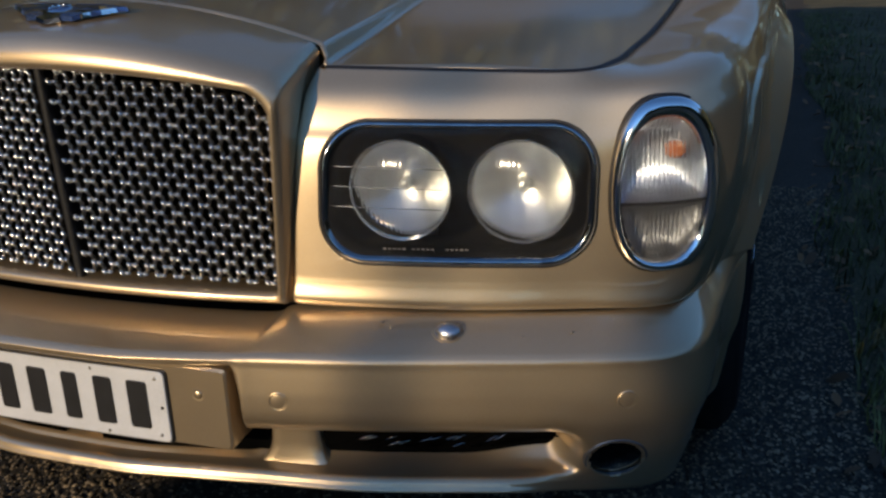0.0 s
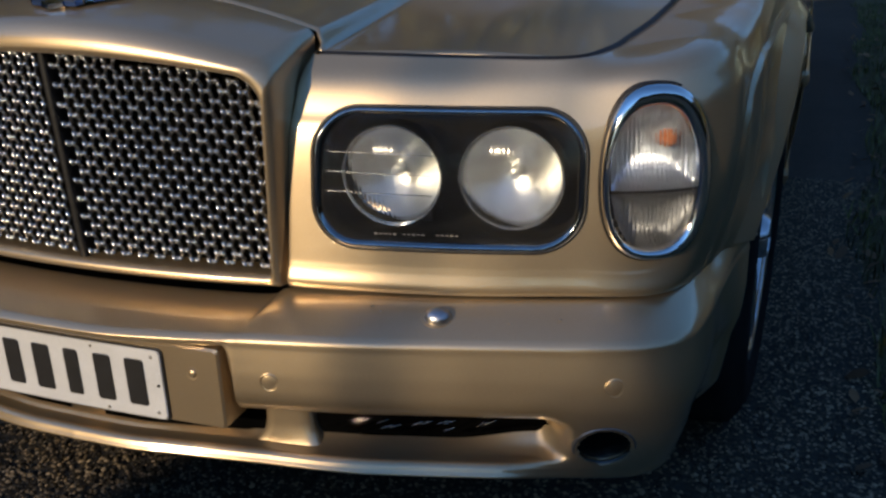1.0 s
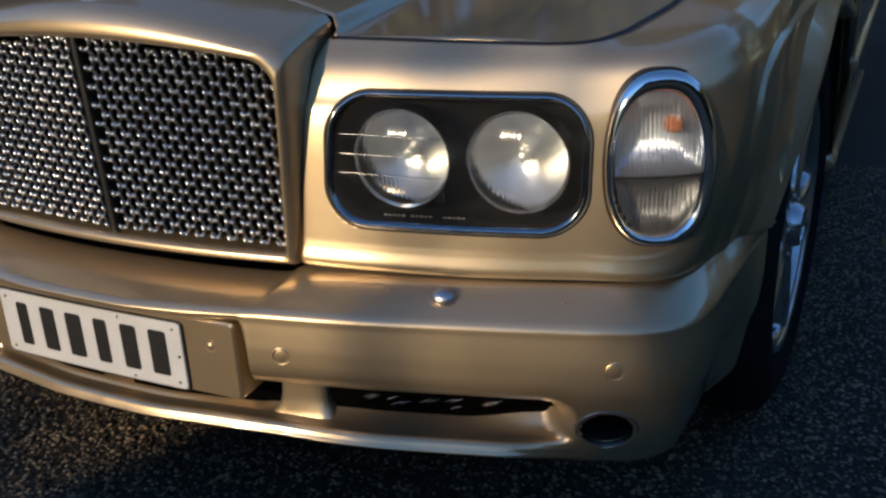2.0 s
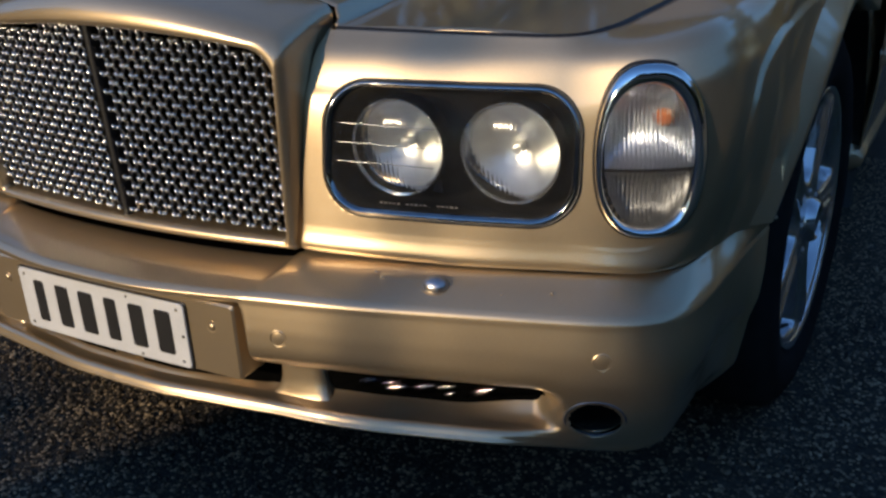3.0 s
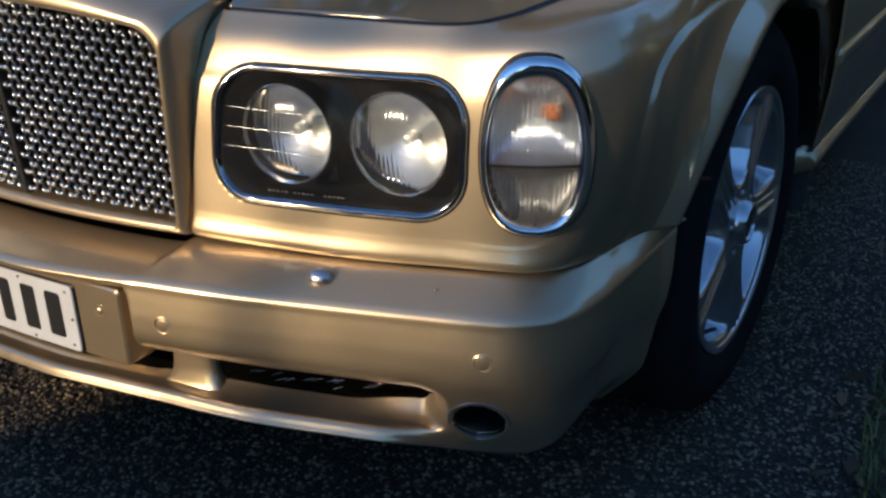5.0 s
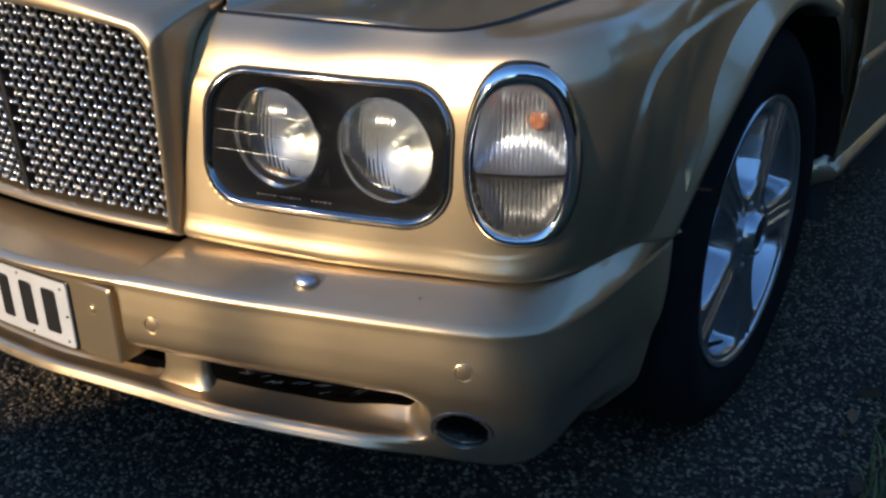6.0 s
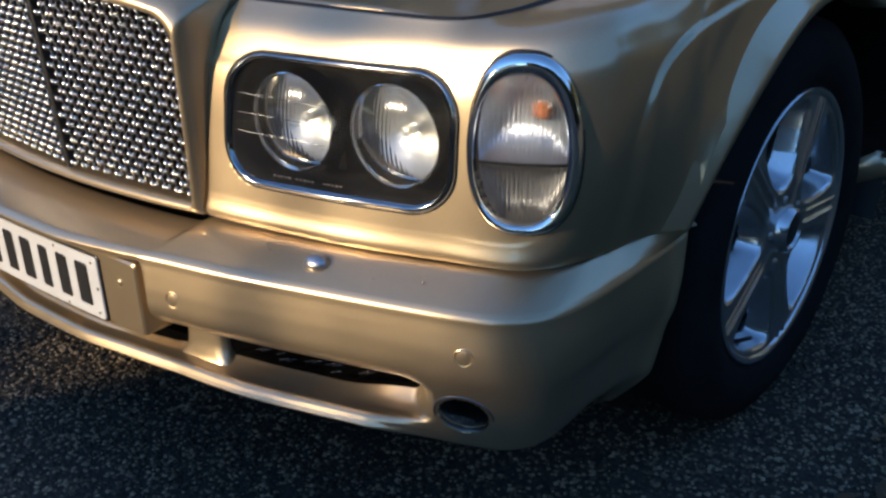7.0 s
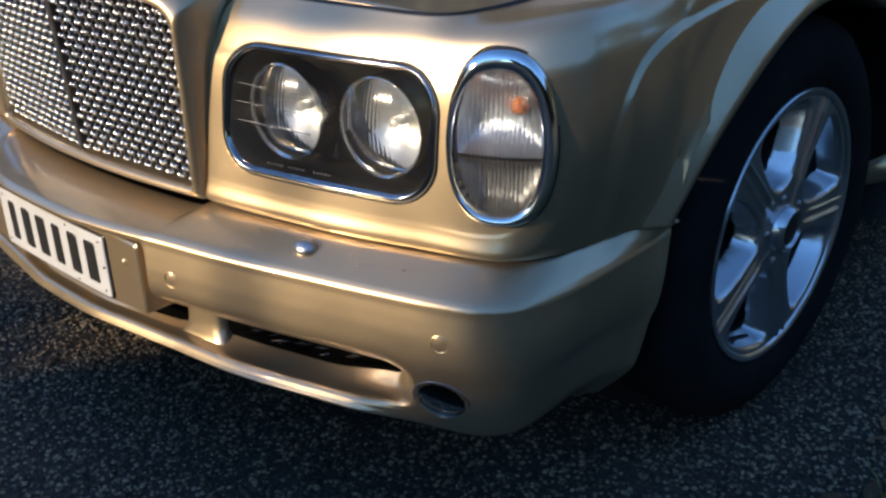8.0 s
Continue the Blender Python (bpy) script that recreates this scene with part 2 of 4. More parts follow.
def flare_line(y):
    """Height of the crease over the wheel arch."""
    return 0.800 - 0.080 * np.exp(-(y - 0.38) / 0.14) - 0.080 * np.exp(-(y - 0.38) / 0.028)


def fender_points(nu=540, nv=120):
    q = np.linspace(0, len(LOW) - 1, nu)
    lo, hi = spline(LOW, q), spline(HIGH, q)
    shapes = np.array([RISE[b] for b in BLEND], float)          # station, row, (h, g)
    rows = spline(shapes.reshape(len(BLEND), -1), q).reshape(nu, 9, 2)
    v = np.linspace(0, 8, nv)
    out = np.zeros((nu, nv, 3))
    for i in range(nu):
        hg = spline(rows[i], v)
        out[i, :, :2] = lo[i, :2] + (hi[i, :2] - lo[i, :2]) * hg[:, :1]
        out[i, :, 2] = lo[i, 2] + (hi[i, 2] - lo[i, 2]) * hg[:, 1]
    # the flare over the wheel stands proud below its crease
    line = flare_line(np.maximum(out[..., 1], 0.36))
    flare = smoothstep(0, 0.006, line - out[..., 2]) * smoothstep(0.375, 0.41, out[..., 1]) * smoothstep(0.80, 0.84, out[..., 0])
    out[..., 0] += 0.007 * flare
    return out


FENDER = fender_points()
FLAT = FENDER.reshape(-1, 3)


def on_fender(x, z):
    """The depth of the fender's surface at (x, z), seen from ahead."""
    front = FLAT[FLAT[:, 1] < 0.42]
    d = (front[:, 0] - x) ** 2 + (front[:, 2] - z) ** 2
    k = np.argpartition(d, 8)[:8]
    w = 1 / (d[k] + 2e-6)
    return float((front[k, 1] * w).sum() / w.sum())


def rounded(x0, x1, z0, z1, r, n=14):
    """A rounded oblong as (x, z) points, counter-clockwise."""
    pts = []
    for cx, cz, a0 in ((x1 - r, z0 + r, -90), (x1 - r, z1 - r, 0), (x0 + r, z1 - r, 90), (x0 + r, z0 + r, 180)):
        for k in range(n):
            a = radians(a0 + 90 * k / (n - 1))
            pts.append((cx + r * math.cos(a), cz + r * math.sin(a)))
    out = []
    for a, b in zip(pts, pts[1:] + pts[:1]):
        steps = max(1, int(math.dist(a, b) / 0.012))
        out += [(a[0] + (b[0] - a[0]) * s / steps, a[1] + (b[1] - a[1]) * s / steps) for s in range(steps)]
    return out


HL = (0.351, 0.683, 0.549, 0.722, 0.056)                         # headlamp: x0, x1, z0, z1, corner
IND_C, IND_DIR = np.array((0.7680, 0.2670, 0.6460)), np.array((math.cos(radians(28)), math.sin(radians(28)), 0))
IND_OUT = np.array((IND_DIR[1], -IND_DIR[0], 0))


def egg(a, w=0.067, h=0.1065, top=0.35):
    """Outline of the indicator, narrower towards its top, as (across, up)."""
    c, s = math.cos(a), math.sin(a)
    k = 0.76
    cx, sy = math.copysign(abs(c) ** k, c), math.copysign(abs(s) ** k, s)
    return w * cx * (1 - top * 0.28 * max(0, sy)), h * sy


def inside_round(x, z, box, shrink):
    x0, x1, z0, z1, r = box
    x0, x1, z0, z1, r = x0 + shrink, x1 - shrink, z0 + shrink, z1 - shrink, r - shrink
    dx = np.maximum(np.maximum(x0 + r - x, x - x1 + r), 0)
    dz = np.maximum(np.maximum(z0 + r - z, z - z1 + r), 0)
    return (dx ** 2 + dz ** 2 < r * r) & (x > x0) & (x < x1) & (z > z0) & (z < z1)


def build_fender(side):
    nu, nv = FENDER.shape[:2]
    mid = (FENDER[:-1, :-1] + FENDER[1:, 1:]) / 2
    hole = inside_round(mid[..., 0], mid[..., 2], HL, 0.0010) & (mid[..., 1] < 0.30)
    rel = mid - IND_C
    a, b = rel @ IND_DIR, rel[..., 2]
    near = np.abs(rel @ IND_OUT) < 0.05
    hole |= near & (np.abs(a / 0.0615) ** 2.2 + np.abs(b / 0.1005) ** 2.2 < 1)
    faces = grid_faces(nu, nv, keep=~hole)
    verts, faces = used_only(list(FLAT), faces)
    fender = link_mesh("fender", mirrored(verts, side), faces, PAINT, car, "gold metallic front wing with a flared wheel arch", flip=side < 0, solid=0.003)
    # flared lip round the wheel arch, returning inwards
    angles = np.linspace(radians(18), radians(118), 140)
    flank = FLAT[(FLAT[:, 0] > 0.80) & (FLAT[:, 1] > 0.40)]
    base = []
    for ang in angles:
        y, z = ARCH[1] - 0.452 * back(math.cos(ang)), ARCH[2] + 0.452 * math.sin(ang)
        k = np.argsort((flank[:, 1] - y) ** 2 + (flank[:, 2] - z) ** 2)[:6]
        base.append(flank[k, 0].mean())
    base = np.array(base)
    base = np.where(np.degrees(angles) < 24, np.interp(np.degrees(angles), [14, 24], [0.862, base[np.argmin(np.abs(np.degrees(angles) - 24))]]), base)
    base = np.polyval(np.polyfit(angles, base, 4), angles)
    sect = [(0.466, -0.0148), (0.452, -0.0042), (0.437, 0.0072), (0.421, 0.0194), (0.4075, 0.0297), (0.4050, 0.0313), (0.4020, 0.0320), (0.391, 0.0320), (0.3868, 0.0295), (0.384, 0.0), (0.384, -0.03)]
    verts = []
    for k, ang in enumerate(angles):
        low = float(smoothstep(radians(62), radians(20), ang))     # narrows to the bumper's tip
        for r, o in sect:
            rr = r - low * 0.42 * max(0, r - 0.384)
            foot = math.asin((0.493 - ARCH[2]) / rr)                  # stands on the bumper
            a = foot + (angles[-1] - foot) * k / (len(angles) - 1)
            verts.append((float(np.interp(a, angles, base)) + o * (1 - 0.22 * low), ARCH[1] - rr * back(math.cos(a)), ARCH[2] + rr * math.sin(a)))
    link_mesh("arch_lip", mirrored(verts, side), grid_faces(140, len(sect)), PAINT, fender, flip=side > 0)
    # dark liner of the wheel well
    verts = []
    for ang in np.linspace(radians(-20), radians(200), 40):
        out = 0.80 + 0.075 * float(smoothstep(radians(24), radians(40), ang)) + 0.030 * float(smoothstep(radians(100), radians(130), ang))
        verts += [(x, ARCH[1] - 0.425 * back(math.cos(ang)), ARCH[2] + 0.425 * math.sin(ang)) for x in (0.55, 0.70, out)]
    n = len(verts)
    faces = grid_faces(40, 3)
    verts.append((0.55, ARCH[1], ARCH[2]))
    faces += [(i * 3, (i + 1) * 3, n) for i in range(39)]
    link_mesh("wheel_well", mirrored(verts, side), faces, BLACK, car, "black wheel well liner", smooth=False)
    # unseen strip added behind the gap over the bumper's end, blocking sun
    edge = [p for p in FENDER[::6, 0] if p[0] > 0.66 and p[1] < 0.475]
    verts = [(p[0] - 0.018, p[1] + 0.006, z) for p in edge for z in (0.452, 0.484, 0.516)]
    link_mesh("gap_light_block", mirrored(verts, side), grid_faces(len(edge), 3), BLACK, car, "unseen black strip that blocks sun over the bumper")
    return fender


for side in (1, -1):
    build_fender(side)

# ---- bonnet ----
def bonnet_z(x, y):
    ax = np.abs(x)
    mid = 0.860 - 0.5 * ax ** 2 + 0.075 * (y - 0.25)
    wing = 0.7840 + 0.105 * (y - 0.235) - 0.02 * smoothstep(0.5, 0.8, ax)
    return np.where(ax < 0.322, mid, np.where(ax > 0.343, wing, mid + (wing - mid) * smoothstep(0.322, 0.343, ax)))


def bonnet():
    """The bonnet's front edge follows the shut line with a narrow gap; it runs back to the windscreen."""
    edge = spline(HIGH, np.linspace(1.2, 13, 160))
    edge = [np.array((0.0, 0.252, 0)), np.array((0.322, 0.252, 0)), np.array((0.328, 0.247, 0)), np.array((0.336, 0.240, 0))] + list(edge[1:])
    xs = np.concatenate([np.linspace(0, 0.30, 16), np.linspace(0.306, 0.352, 20), np.linspace(0.36, 0.75, 80)])
    ex = np.array([e[0] for e in edge])
    ey = np.array([e[1] for e in edge])
    nv = 60
    verts = []
    for x in xs:
        x_in = min(x, 0.752)
        y0 = float(np.interp(x_in + 0.003, np.maximum.accumulate(ex), ey)) + 0.0075
        for j in range(nv):
            f = (j / (nv - 1)) ** 2.2
            y = y0 + (1.50 - y0) * f
            drop = 0.0022 * (1 - smoothstep(0, 0.006, y - y0)) ** 2
            # meets the fender's height along the shut line
            verts.append((x, y, float(bonnet_z(x, y)) - drop))
    n = len(xs)
    allv = []
    for i in range(n - 1, 0, -1):
        allv += [(-v[0], v[1], v[2]) for v in verts[i * nv:(i + 1) * nv]]
    allv += verts
    link_mesh("bonnet", allv, grid_faces(2 * n - 1, nv), PAINT, car, "gold metallic bonnet with a raised centre", solid=0.004)


bonnet()
for side in (1, -1):
    gap = []
    line = spline(HIGH, np.linspace(1.0, 13, 150))
    tan = np.gradient(line[:, :2], axis=0)
    tan /= np.linalg.norm(tan, axis=1)[:, None]
    for p, t in zip(line, tan):
        # A raised black strip stands in for the shadow in the bonnet gap.
        gap += [(p[0] - t[1] * k, p[1] + t[0] * k, p[2] - d) for k, d in ((0.0085, -0.0026), (0.0042, -0.0026), (0.0042, 0.022), (-0.004, 0.022))]
    link_mesh("shut_gap", mirrored(gap, side), grid_faces(150, 4), BLACK, car, "black strip for the shadow in the gap round the bonnet", flip=side < 0)

# ---- grille shell, mesh and badge ----
def shell_y(x, z):
    return 0.112 + 0.30 * x * x - 0.07 * (z - 0.5)


def ring_of(half_low, half_high, z0, top, fall, r_low, r_high, m=24, n=10):
    """A closed outline as (x, z) with the same count of points whatever its size: corner by corner, counter-clockwise."""
    z1 = top - fall * half_high ** 2
    pts = []

    def corner(cx, cz, r, a0):
        pts.extend((cx + r * math.cos(radians(a0 + 90 * k / (n - 1))), cz + r * math.sin(radians(a0 + 90 * k / (n - 1)))) for k in range(n))

    def edge(a, b):
        pts.extend((a[0] + (b[0] - a[0]) * k / m, a[1] + (b[1] - a[1]) * k / m) for k in range(1, m))

    corner(half_low - r_low, z0 + r_low, r_low, -90)
    edge(pts[-1], (half_high, z1 - r_high))
    corner(half_high - r_high, z1 - r_high, r_high, 0)
    edge(pts[-1], (-half_high + r_high, z1))
    corner(-half_high + r_high, z1 - r_high, r_high, 90)
    edge(pts[-1], (-half_low, z0 + r_low))
    corner(-half_low + r_low, z0 + r_low, r_low, 180)
    edge(pts[-1], (half_low - r_low, z0))
    mid = (z0 + z1) / 2
    return [(x, z + max(0, (z - mid) / (z1 - mid)) * fall * max(0.0, half_high ** 2 - x * x)) for x, z in pts]


def grille_outline():
    return ring_of(0.292, 0.305, 0.503, 0.790, 0.27, 0.008, 0.034)


def build_shell():
    inner = np.array(grille_outline())
    outer = np.array(ring_of(0.304, 0.319, 0.484, 0.836, 0.48, 0.006, 0.020))
    back = np.array(ring_of(0.314, 0.322, 0.484, 0.860, 0.50, 0.004, 0.012))
    verts = []
    for i, o, b in zip(inner, outer, back):
        yi = shell_y(*i)
        yo = shell_y(*o)
        low = float(smoothstep(0.52, 0.49, o[1]))
        yb = 0.249 - 0.05 * low
        roll = float(smoothstep(0.72, 0.77, i[1]))
        ybx = [(i, yi + 0.052), (i, yi + 0.012), (i + (o - i) * 0.06, yi + 0.004), (i + (o - i) * 0.22, yi + 0.0005 + 0.001 * roll), (i + (o - i) * 0.50, yi + 0.006 * roll),
               (i + (o - i) * 0.74, yo + 0.003 + 0.012 * roll), (i + (o - i) * 0.91, yo + 0.009 + 0.015 * roll), (o, yo + 0.020 + 0.018 * roll)]
        for f in (0.22, 0.48, 0.74, 1.0):
            ybx.append((o + (b - o) * (1 - (1 - f) ** 1.6), (yo + 0.020 + 0.018 * roll) + (yb - yo - 0.020 - 0.018 * roll) * f))
        verts += [(p[0], y, p[1]) for p, y in ybx]
    link_mesh("grille_shell", verts, grid_faces(len(inner), 12, closed_u=True), PAINT, car, "gold painted grille surround with rolled edges", flip=True)


build_shell()
grille = new("grille")
grille.parent = car
tagged(grille, "woven bright steel mesh grille")


def in_outline(x, z, poly):
    c = False
    for (x1, z1), (x2, z2) in zip(poly, poly[1:] + poly[:1]):
        if (z1 > z) != (z2 > z) and x < (x2 - x1) * (z - z1) / (z2 - z1) + x1:
            c = not c
    return c


def mesh_y(x, z):
    """The mesh runs back from the centre bar to both sides."""
    return 0.130 - 0.07 * (z - 0.5) + 0.085 * abs(x)


def build_mesh(pitch=0.0185, wire=0.0036):
    """Crimped upright strands, linked side by side round the holes, with a bright knuckle at each bend."""
    poly = [(x * 0.995, z) for x, z in grille_outline()]
    q = pitch * math.sqrt(0.5)

    def upper(i, j):
        return q * (j - i), 0.63 - q * (i + j)

    def lower(i, j):
        x, z = upper(i, j)
        return x - q / 3, z - q

    def place(p, ahead=0.0):
        return (p[0], mesh_y(*p) - ahead, p[1])

    def knuckle(p, long, wide, tilt):
        """A rounded dome, longer along its tilt."""
        v, f = lathe([(0.0003, 1.0), (0.45, 0.88), (0.80, 0.58), (1.0, 0.12), (0.96, -0.35)], 9)
        m = facing(place(p, 0.0014), (0.085 if p[0] > 0 else -0.085, -1, 0))
        c, d = math.cos(tilt), math.sin(tilt)
        return [m @ Vector((c * a.x * long - d * a.y * wide, d * a.x * long + c * a.y * wide, a.z * 0.0046)) for a in v], f

    for half in (1, -1):
        inside = lambda p: p[0] * half > 0.010 and in_outline(p[0], p[1], poly)
        knots, knot_faces, links, link_faces = [], [], [], []
        for c in range(-26, 27):
            path, runs = [], []
            for k in range(-24, 25):
                for p, ahead in ((upper(k + c, k), 0.0010), (lower(k + c, k), 0.0010)):
                    if inside(p):
                        path.append((p, ahead))
                        v, f = knuckle(p, 0.0060, 0.0038, -0.75) if p == upper(k + c, k) else knuckle(p, 0.0042, 0.0040, 0.0)
                        knot_faces += [tuple(len(knots) + w for w in g) for g in f]
                        knots += v
                    elif path:
                        runs.append(path)
                        path = []
                a, b = lower(k + c, k), upper(k + c + 1, k)
                if inside(a) and inside(b):
                    v, f = tube([place(a), place(((a[0] + b[0]) / 2, (a[1] + b[1]) / 2), -0.0012), place(b)], wire * 0.95, 7)
                    link_faces += [tuple(len(links) + w for w in g) for g in f]
                    links += v
            runs.append(path)
            for run in runs:
                if len(run) > 1:
                    pts = []
                    for (p, ahead), (p2, _) in zip(run, run[1:]):
                        pts += [place(p, ahead), place(((p[0] + p2[0]) / 2, (p[1] + p2[1]) / 2), -0.0012)]
                    pts.append(place(*run[-1]))
                    v, f = tube(pts, wire, 7)
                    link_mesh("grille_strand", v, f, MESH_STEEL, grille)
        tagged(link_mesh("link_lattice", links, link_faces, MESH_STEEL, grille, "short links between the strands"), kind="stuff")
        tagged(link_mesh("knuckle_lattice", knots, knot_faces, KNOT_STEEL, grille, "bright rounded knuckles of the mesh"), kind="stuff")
    # Near-black slab stands in for the unlit depth behind the mesh.
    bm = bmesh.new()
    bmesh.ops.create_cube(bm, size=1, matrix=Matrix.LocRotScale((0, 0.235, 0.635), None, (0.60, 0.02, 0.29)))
    part("grille_dark_slab", bm, VOID, grille, "near-black slab for the dark depth behind the mesh")
    bar = []
    for z in np.linspace(0.500, 0.800, 20):
        y = shell_y(0, z)
        bar += [(-0.0055, y + 0.040, z), (-0.0055, y + 0.016, z), (-0.0035, y + 0.013, z), (0.0035, y + 0.013, z), (0.0055, y + 0.016, z), (0.0055, y + 0.040, z)]
    link_mesh("centre_bar", bar, grid_faces(20, 6), BLACK, grille, "dark upright centre bar", flip=True)


build_mesh()

# ---- bumper ----
CREASE = [(0, 0.028, 0.448), (0.10, 0.031, 0.448), (0.20, 0.048, 0.448), (0.268, 0.063, 0.448), (0.298, 0.070, 0.448), (0.42, 0.096, 0.448), (0.56, 0.134, 0.448),
          (0.66, 0.163, 0.448), (0.735, 0.187, 0.448), (0.787, 0.212, 0.448), (0.822, 0.256, 0.448), (0.838, 0.33, 0.449), (0.846, 0.41, 0.453),
          (0.859, 0.490, 0.466), (0.873, 0.516, 0.482)]
SEAM = [(0, 0.138, 0.466), (0.10, 0.141, 0.466), (0.20, 0.150, 0.466), (0.278, 0.160, 0.468), (0.310, 0.165, 0.479), (0.43, 0.180, 0.483), (0.57, 0.205, 0.483),
        (0.665, 0.230, 0.483), (0.735, 0.255, 0.484), (0.780, 0.298, 0.484), (0.806, 0.349, 0.484), (0.817, 0.394, 0.484), (0.828, 0.444, 0.486),
        (0.866, 0.497, 0.494), (0.884, 0.518, 0.497)]
OPEN_FACE = [(0.0026, 0.4425), (0.0036, 0.432), (0.0058, 0.413), (0.0078, 0.390), (0.0070, 0.362), (-0.005, 0.343), (-0.021, 0.333), (-0.045, 0.328), (-0.062, 0.322),
             (-0.066, 0.300), (-0.062, 0.285), (-0.054, 0.278), (-0.042, 0.2735), (-0.031, 0.2710), (-0.021, 0.2700), (-0.010, 0.2690), (-0.003, 0.2610), (-0.009, 0.2490), (-0.12, 0.2320)]
CENTRE_FACE = [(0.0026, 0.4425), (0.002, 0.440), (0.000, 0.434), (-0.012, 0.430), (-0.060, 0.426), (-0.075, 0.41), (-0.080, 0.38), (-0.082, 0.35), (-0.082, 0.320),
               (-0.078, 0.298), (-0.068, 0.283), (-0.056, 0.277), (-0.042, 0.2735), (-0.031, 0.2710), (-0.021, 0.2700), (-0.010, 0.2690), (-0.003, 0.2610), (-0.009, 0.2490), (-0.12, 0.2320)]
SOLID_FACE = [(0.0026, 0.4425), (0.0036, 0.432), (0.0060, 0.413), (0.0082, 0.390), (0.0075, 0.360), (0.002, 0.340), (-0.001, 0.330), (-0.004, 0.320), (-0.006, 0.310),
              (-0.009, 0.300), (-0.0105, 0.291), (-0.012, 0.284), (-0.0135, 0.278), (-0.015, 0.273), (-0.0165, 0.268), (-0.0185, 0.262), (-0.022, 0.253), (-0.036, 0.232), (-0.12, 0.195)]
FOG_C, FOG_OUT = Vector((0.7305, 0.1985, 0.2950)), Vector((0.334, -0.879, -0.300)).normalized()


# where each row of the section starts to run out into the solid corner
RUN_OUT = np.array([0.650] * 13 + [0.640, 0.62, 0.60, 0.60, 0.60, 0.60])


def bumper_points(nq=300, nv=130):
    q = np.linspace(0, len(CREASE) - 1, nq)
    cr, se = spline(CREASE, q), spline(SEAM, q)
    tan = np.gradient(cr[:, :2], axis=0)
    tan /= np.linalg.norm(tan, axis=1)[:, None]
    out2 = np.stack([tan[:, 1], -tan[:, 0]], 1)
    a, b, c = np.array(OPEN_FACE), np.array(SOLID_FACE), np.array(CENTRE_FACE)
    res = np.zeros((nq, nv, 3))
    for i in range(nq):
        x, y = cr[i, 0], cr[i, 1]
        w = (1 - smoothstep(RUN_OUT, 0.702, x))[:, None]
        prof = a * w + b * (1 - w)
        prof[9:14, 1] += np.array((0.008, 0.016, 0.013, 0.004, 0.0)) * smoothstep(0.54, 0.655, x) * (1 - smoothstep(0.66, 0.70, x))
        m = 1 - smoothstep(0.258, 0.272, x)
        prof = c * m + prof * (1 - m)
        prof[12:19, 0] -= np.array((0.5, 0.9, 1, 1, 1, 1, 0.5)) * 0.020 * (1 - smoothstep(0.12, 0.46, x))
        lift = cr[i, 2] - 0.448
        flank = smoothstep(0.26, 0.42, y)
        under = 1 - 0.72 * flank
        rows = [np.array((*(se[i, :2] + 0.012 * -out2[i]), se[i, 2] - 0.008)), se[i]]
        for f, up in ((0.35, 0.001), (0.70, 0.0012), (0.86, 0.0010), (0.955, 0.0001)):
            rows.append(se[i] + (cr[i] - se[i]) * f + np.array((0, 0, up)))
        for (o, z) in prof:
            o2 = (o if o > 0 else o * under) - 0.030 * flank * float(smoothstep(0.268, 0.205, z)) - 0.020 * flank * float(np.clip((0.45 - z) / 0.19, 0, 1))
            dx, dy = out2[i] * (1 - flank) + np.array((1.0, 0.0)) * flank
            back = 0.020 * smoothstep(0.44, 0.51, y) * np.clip((0.45 - z) / 0.19, 0, 1)
            rows.append(np.array((cr[i, 0] + dx * o2, cr[i, 1] + dy * o2 - back, z + lift * smoothstep(0.30, 0.44, z) - 0.006 * flank * smoothstep(0.26, 0.2, z))))
        res[i] = spline(np.array(rows), np.linspace(0, len(rows) - 1, nv))
    return res


def build_bumper():
    half = bumper_points()
    nv = half.shape[1]
    allp = np.concatenate([half[:0:-1] * (-1, 1, 1), half])
    mid = (allp[:-1, :-1] + allp[1:, 1:]) / 2
    keep = np.ones(mid.shape[:2], bool)
    for side in (1, -1):
        inv = facing((FOG_C.x * side, FOG_C.y, FOG_C.z), (FOG_OUT.x * side, FOG_OUT.y, FOG_OUT.z)).inverted()
        loc = np.array([[inv @ Vector(p) for p in row] for row in mid.reshape(1, -1, 3)])[0].reshape(*mid.shape)
        keep &= ~((np.abs(loc[..., 2]) < 0.03) & ((loc[..., 0] / 0.0350) ** 2 + (loc[..., 1] / 0.0305) ** 2 < 1))
    verts, faces = used_only(list(allp.reshape(-1, 3)), grid_faces(len(allp), nv, keep=keep))
    return link_mesh("bumper", verts, faces, PAINT, car, "gold painted bumper with a lower lip and recessed intakes", flip=True, solid=0.003)


bumper = build_bumper()
CREASE_X = np.array([c[0] for c in CREASE[:10]])
CREASE_Y = np.array([c[1] for c in CREASE[:10]])


def face_y(x, z=0.39):
    """The bumper face's depth ahead of which things are set."""
    return float(np.interp(abs(x), CREASE_X, CREASE_Y)) - 0.0082


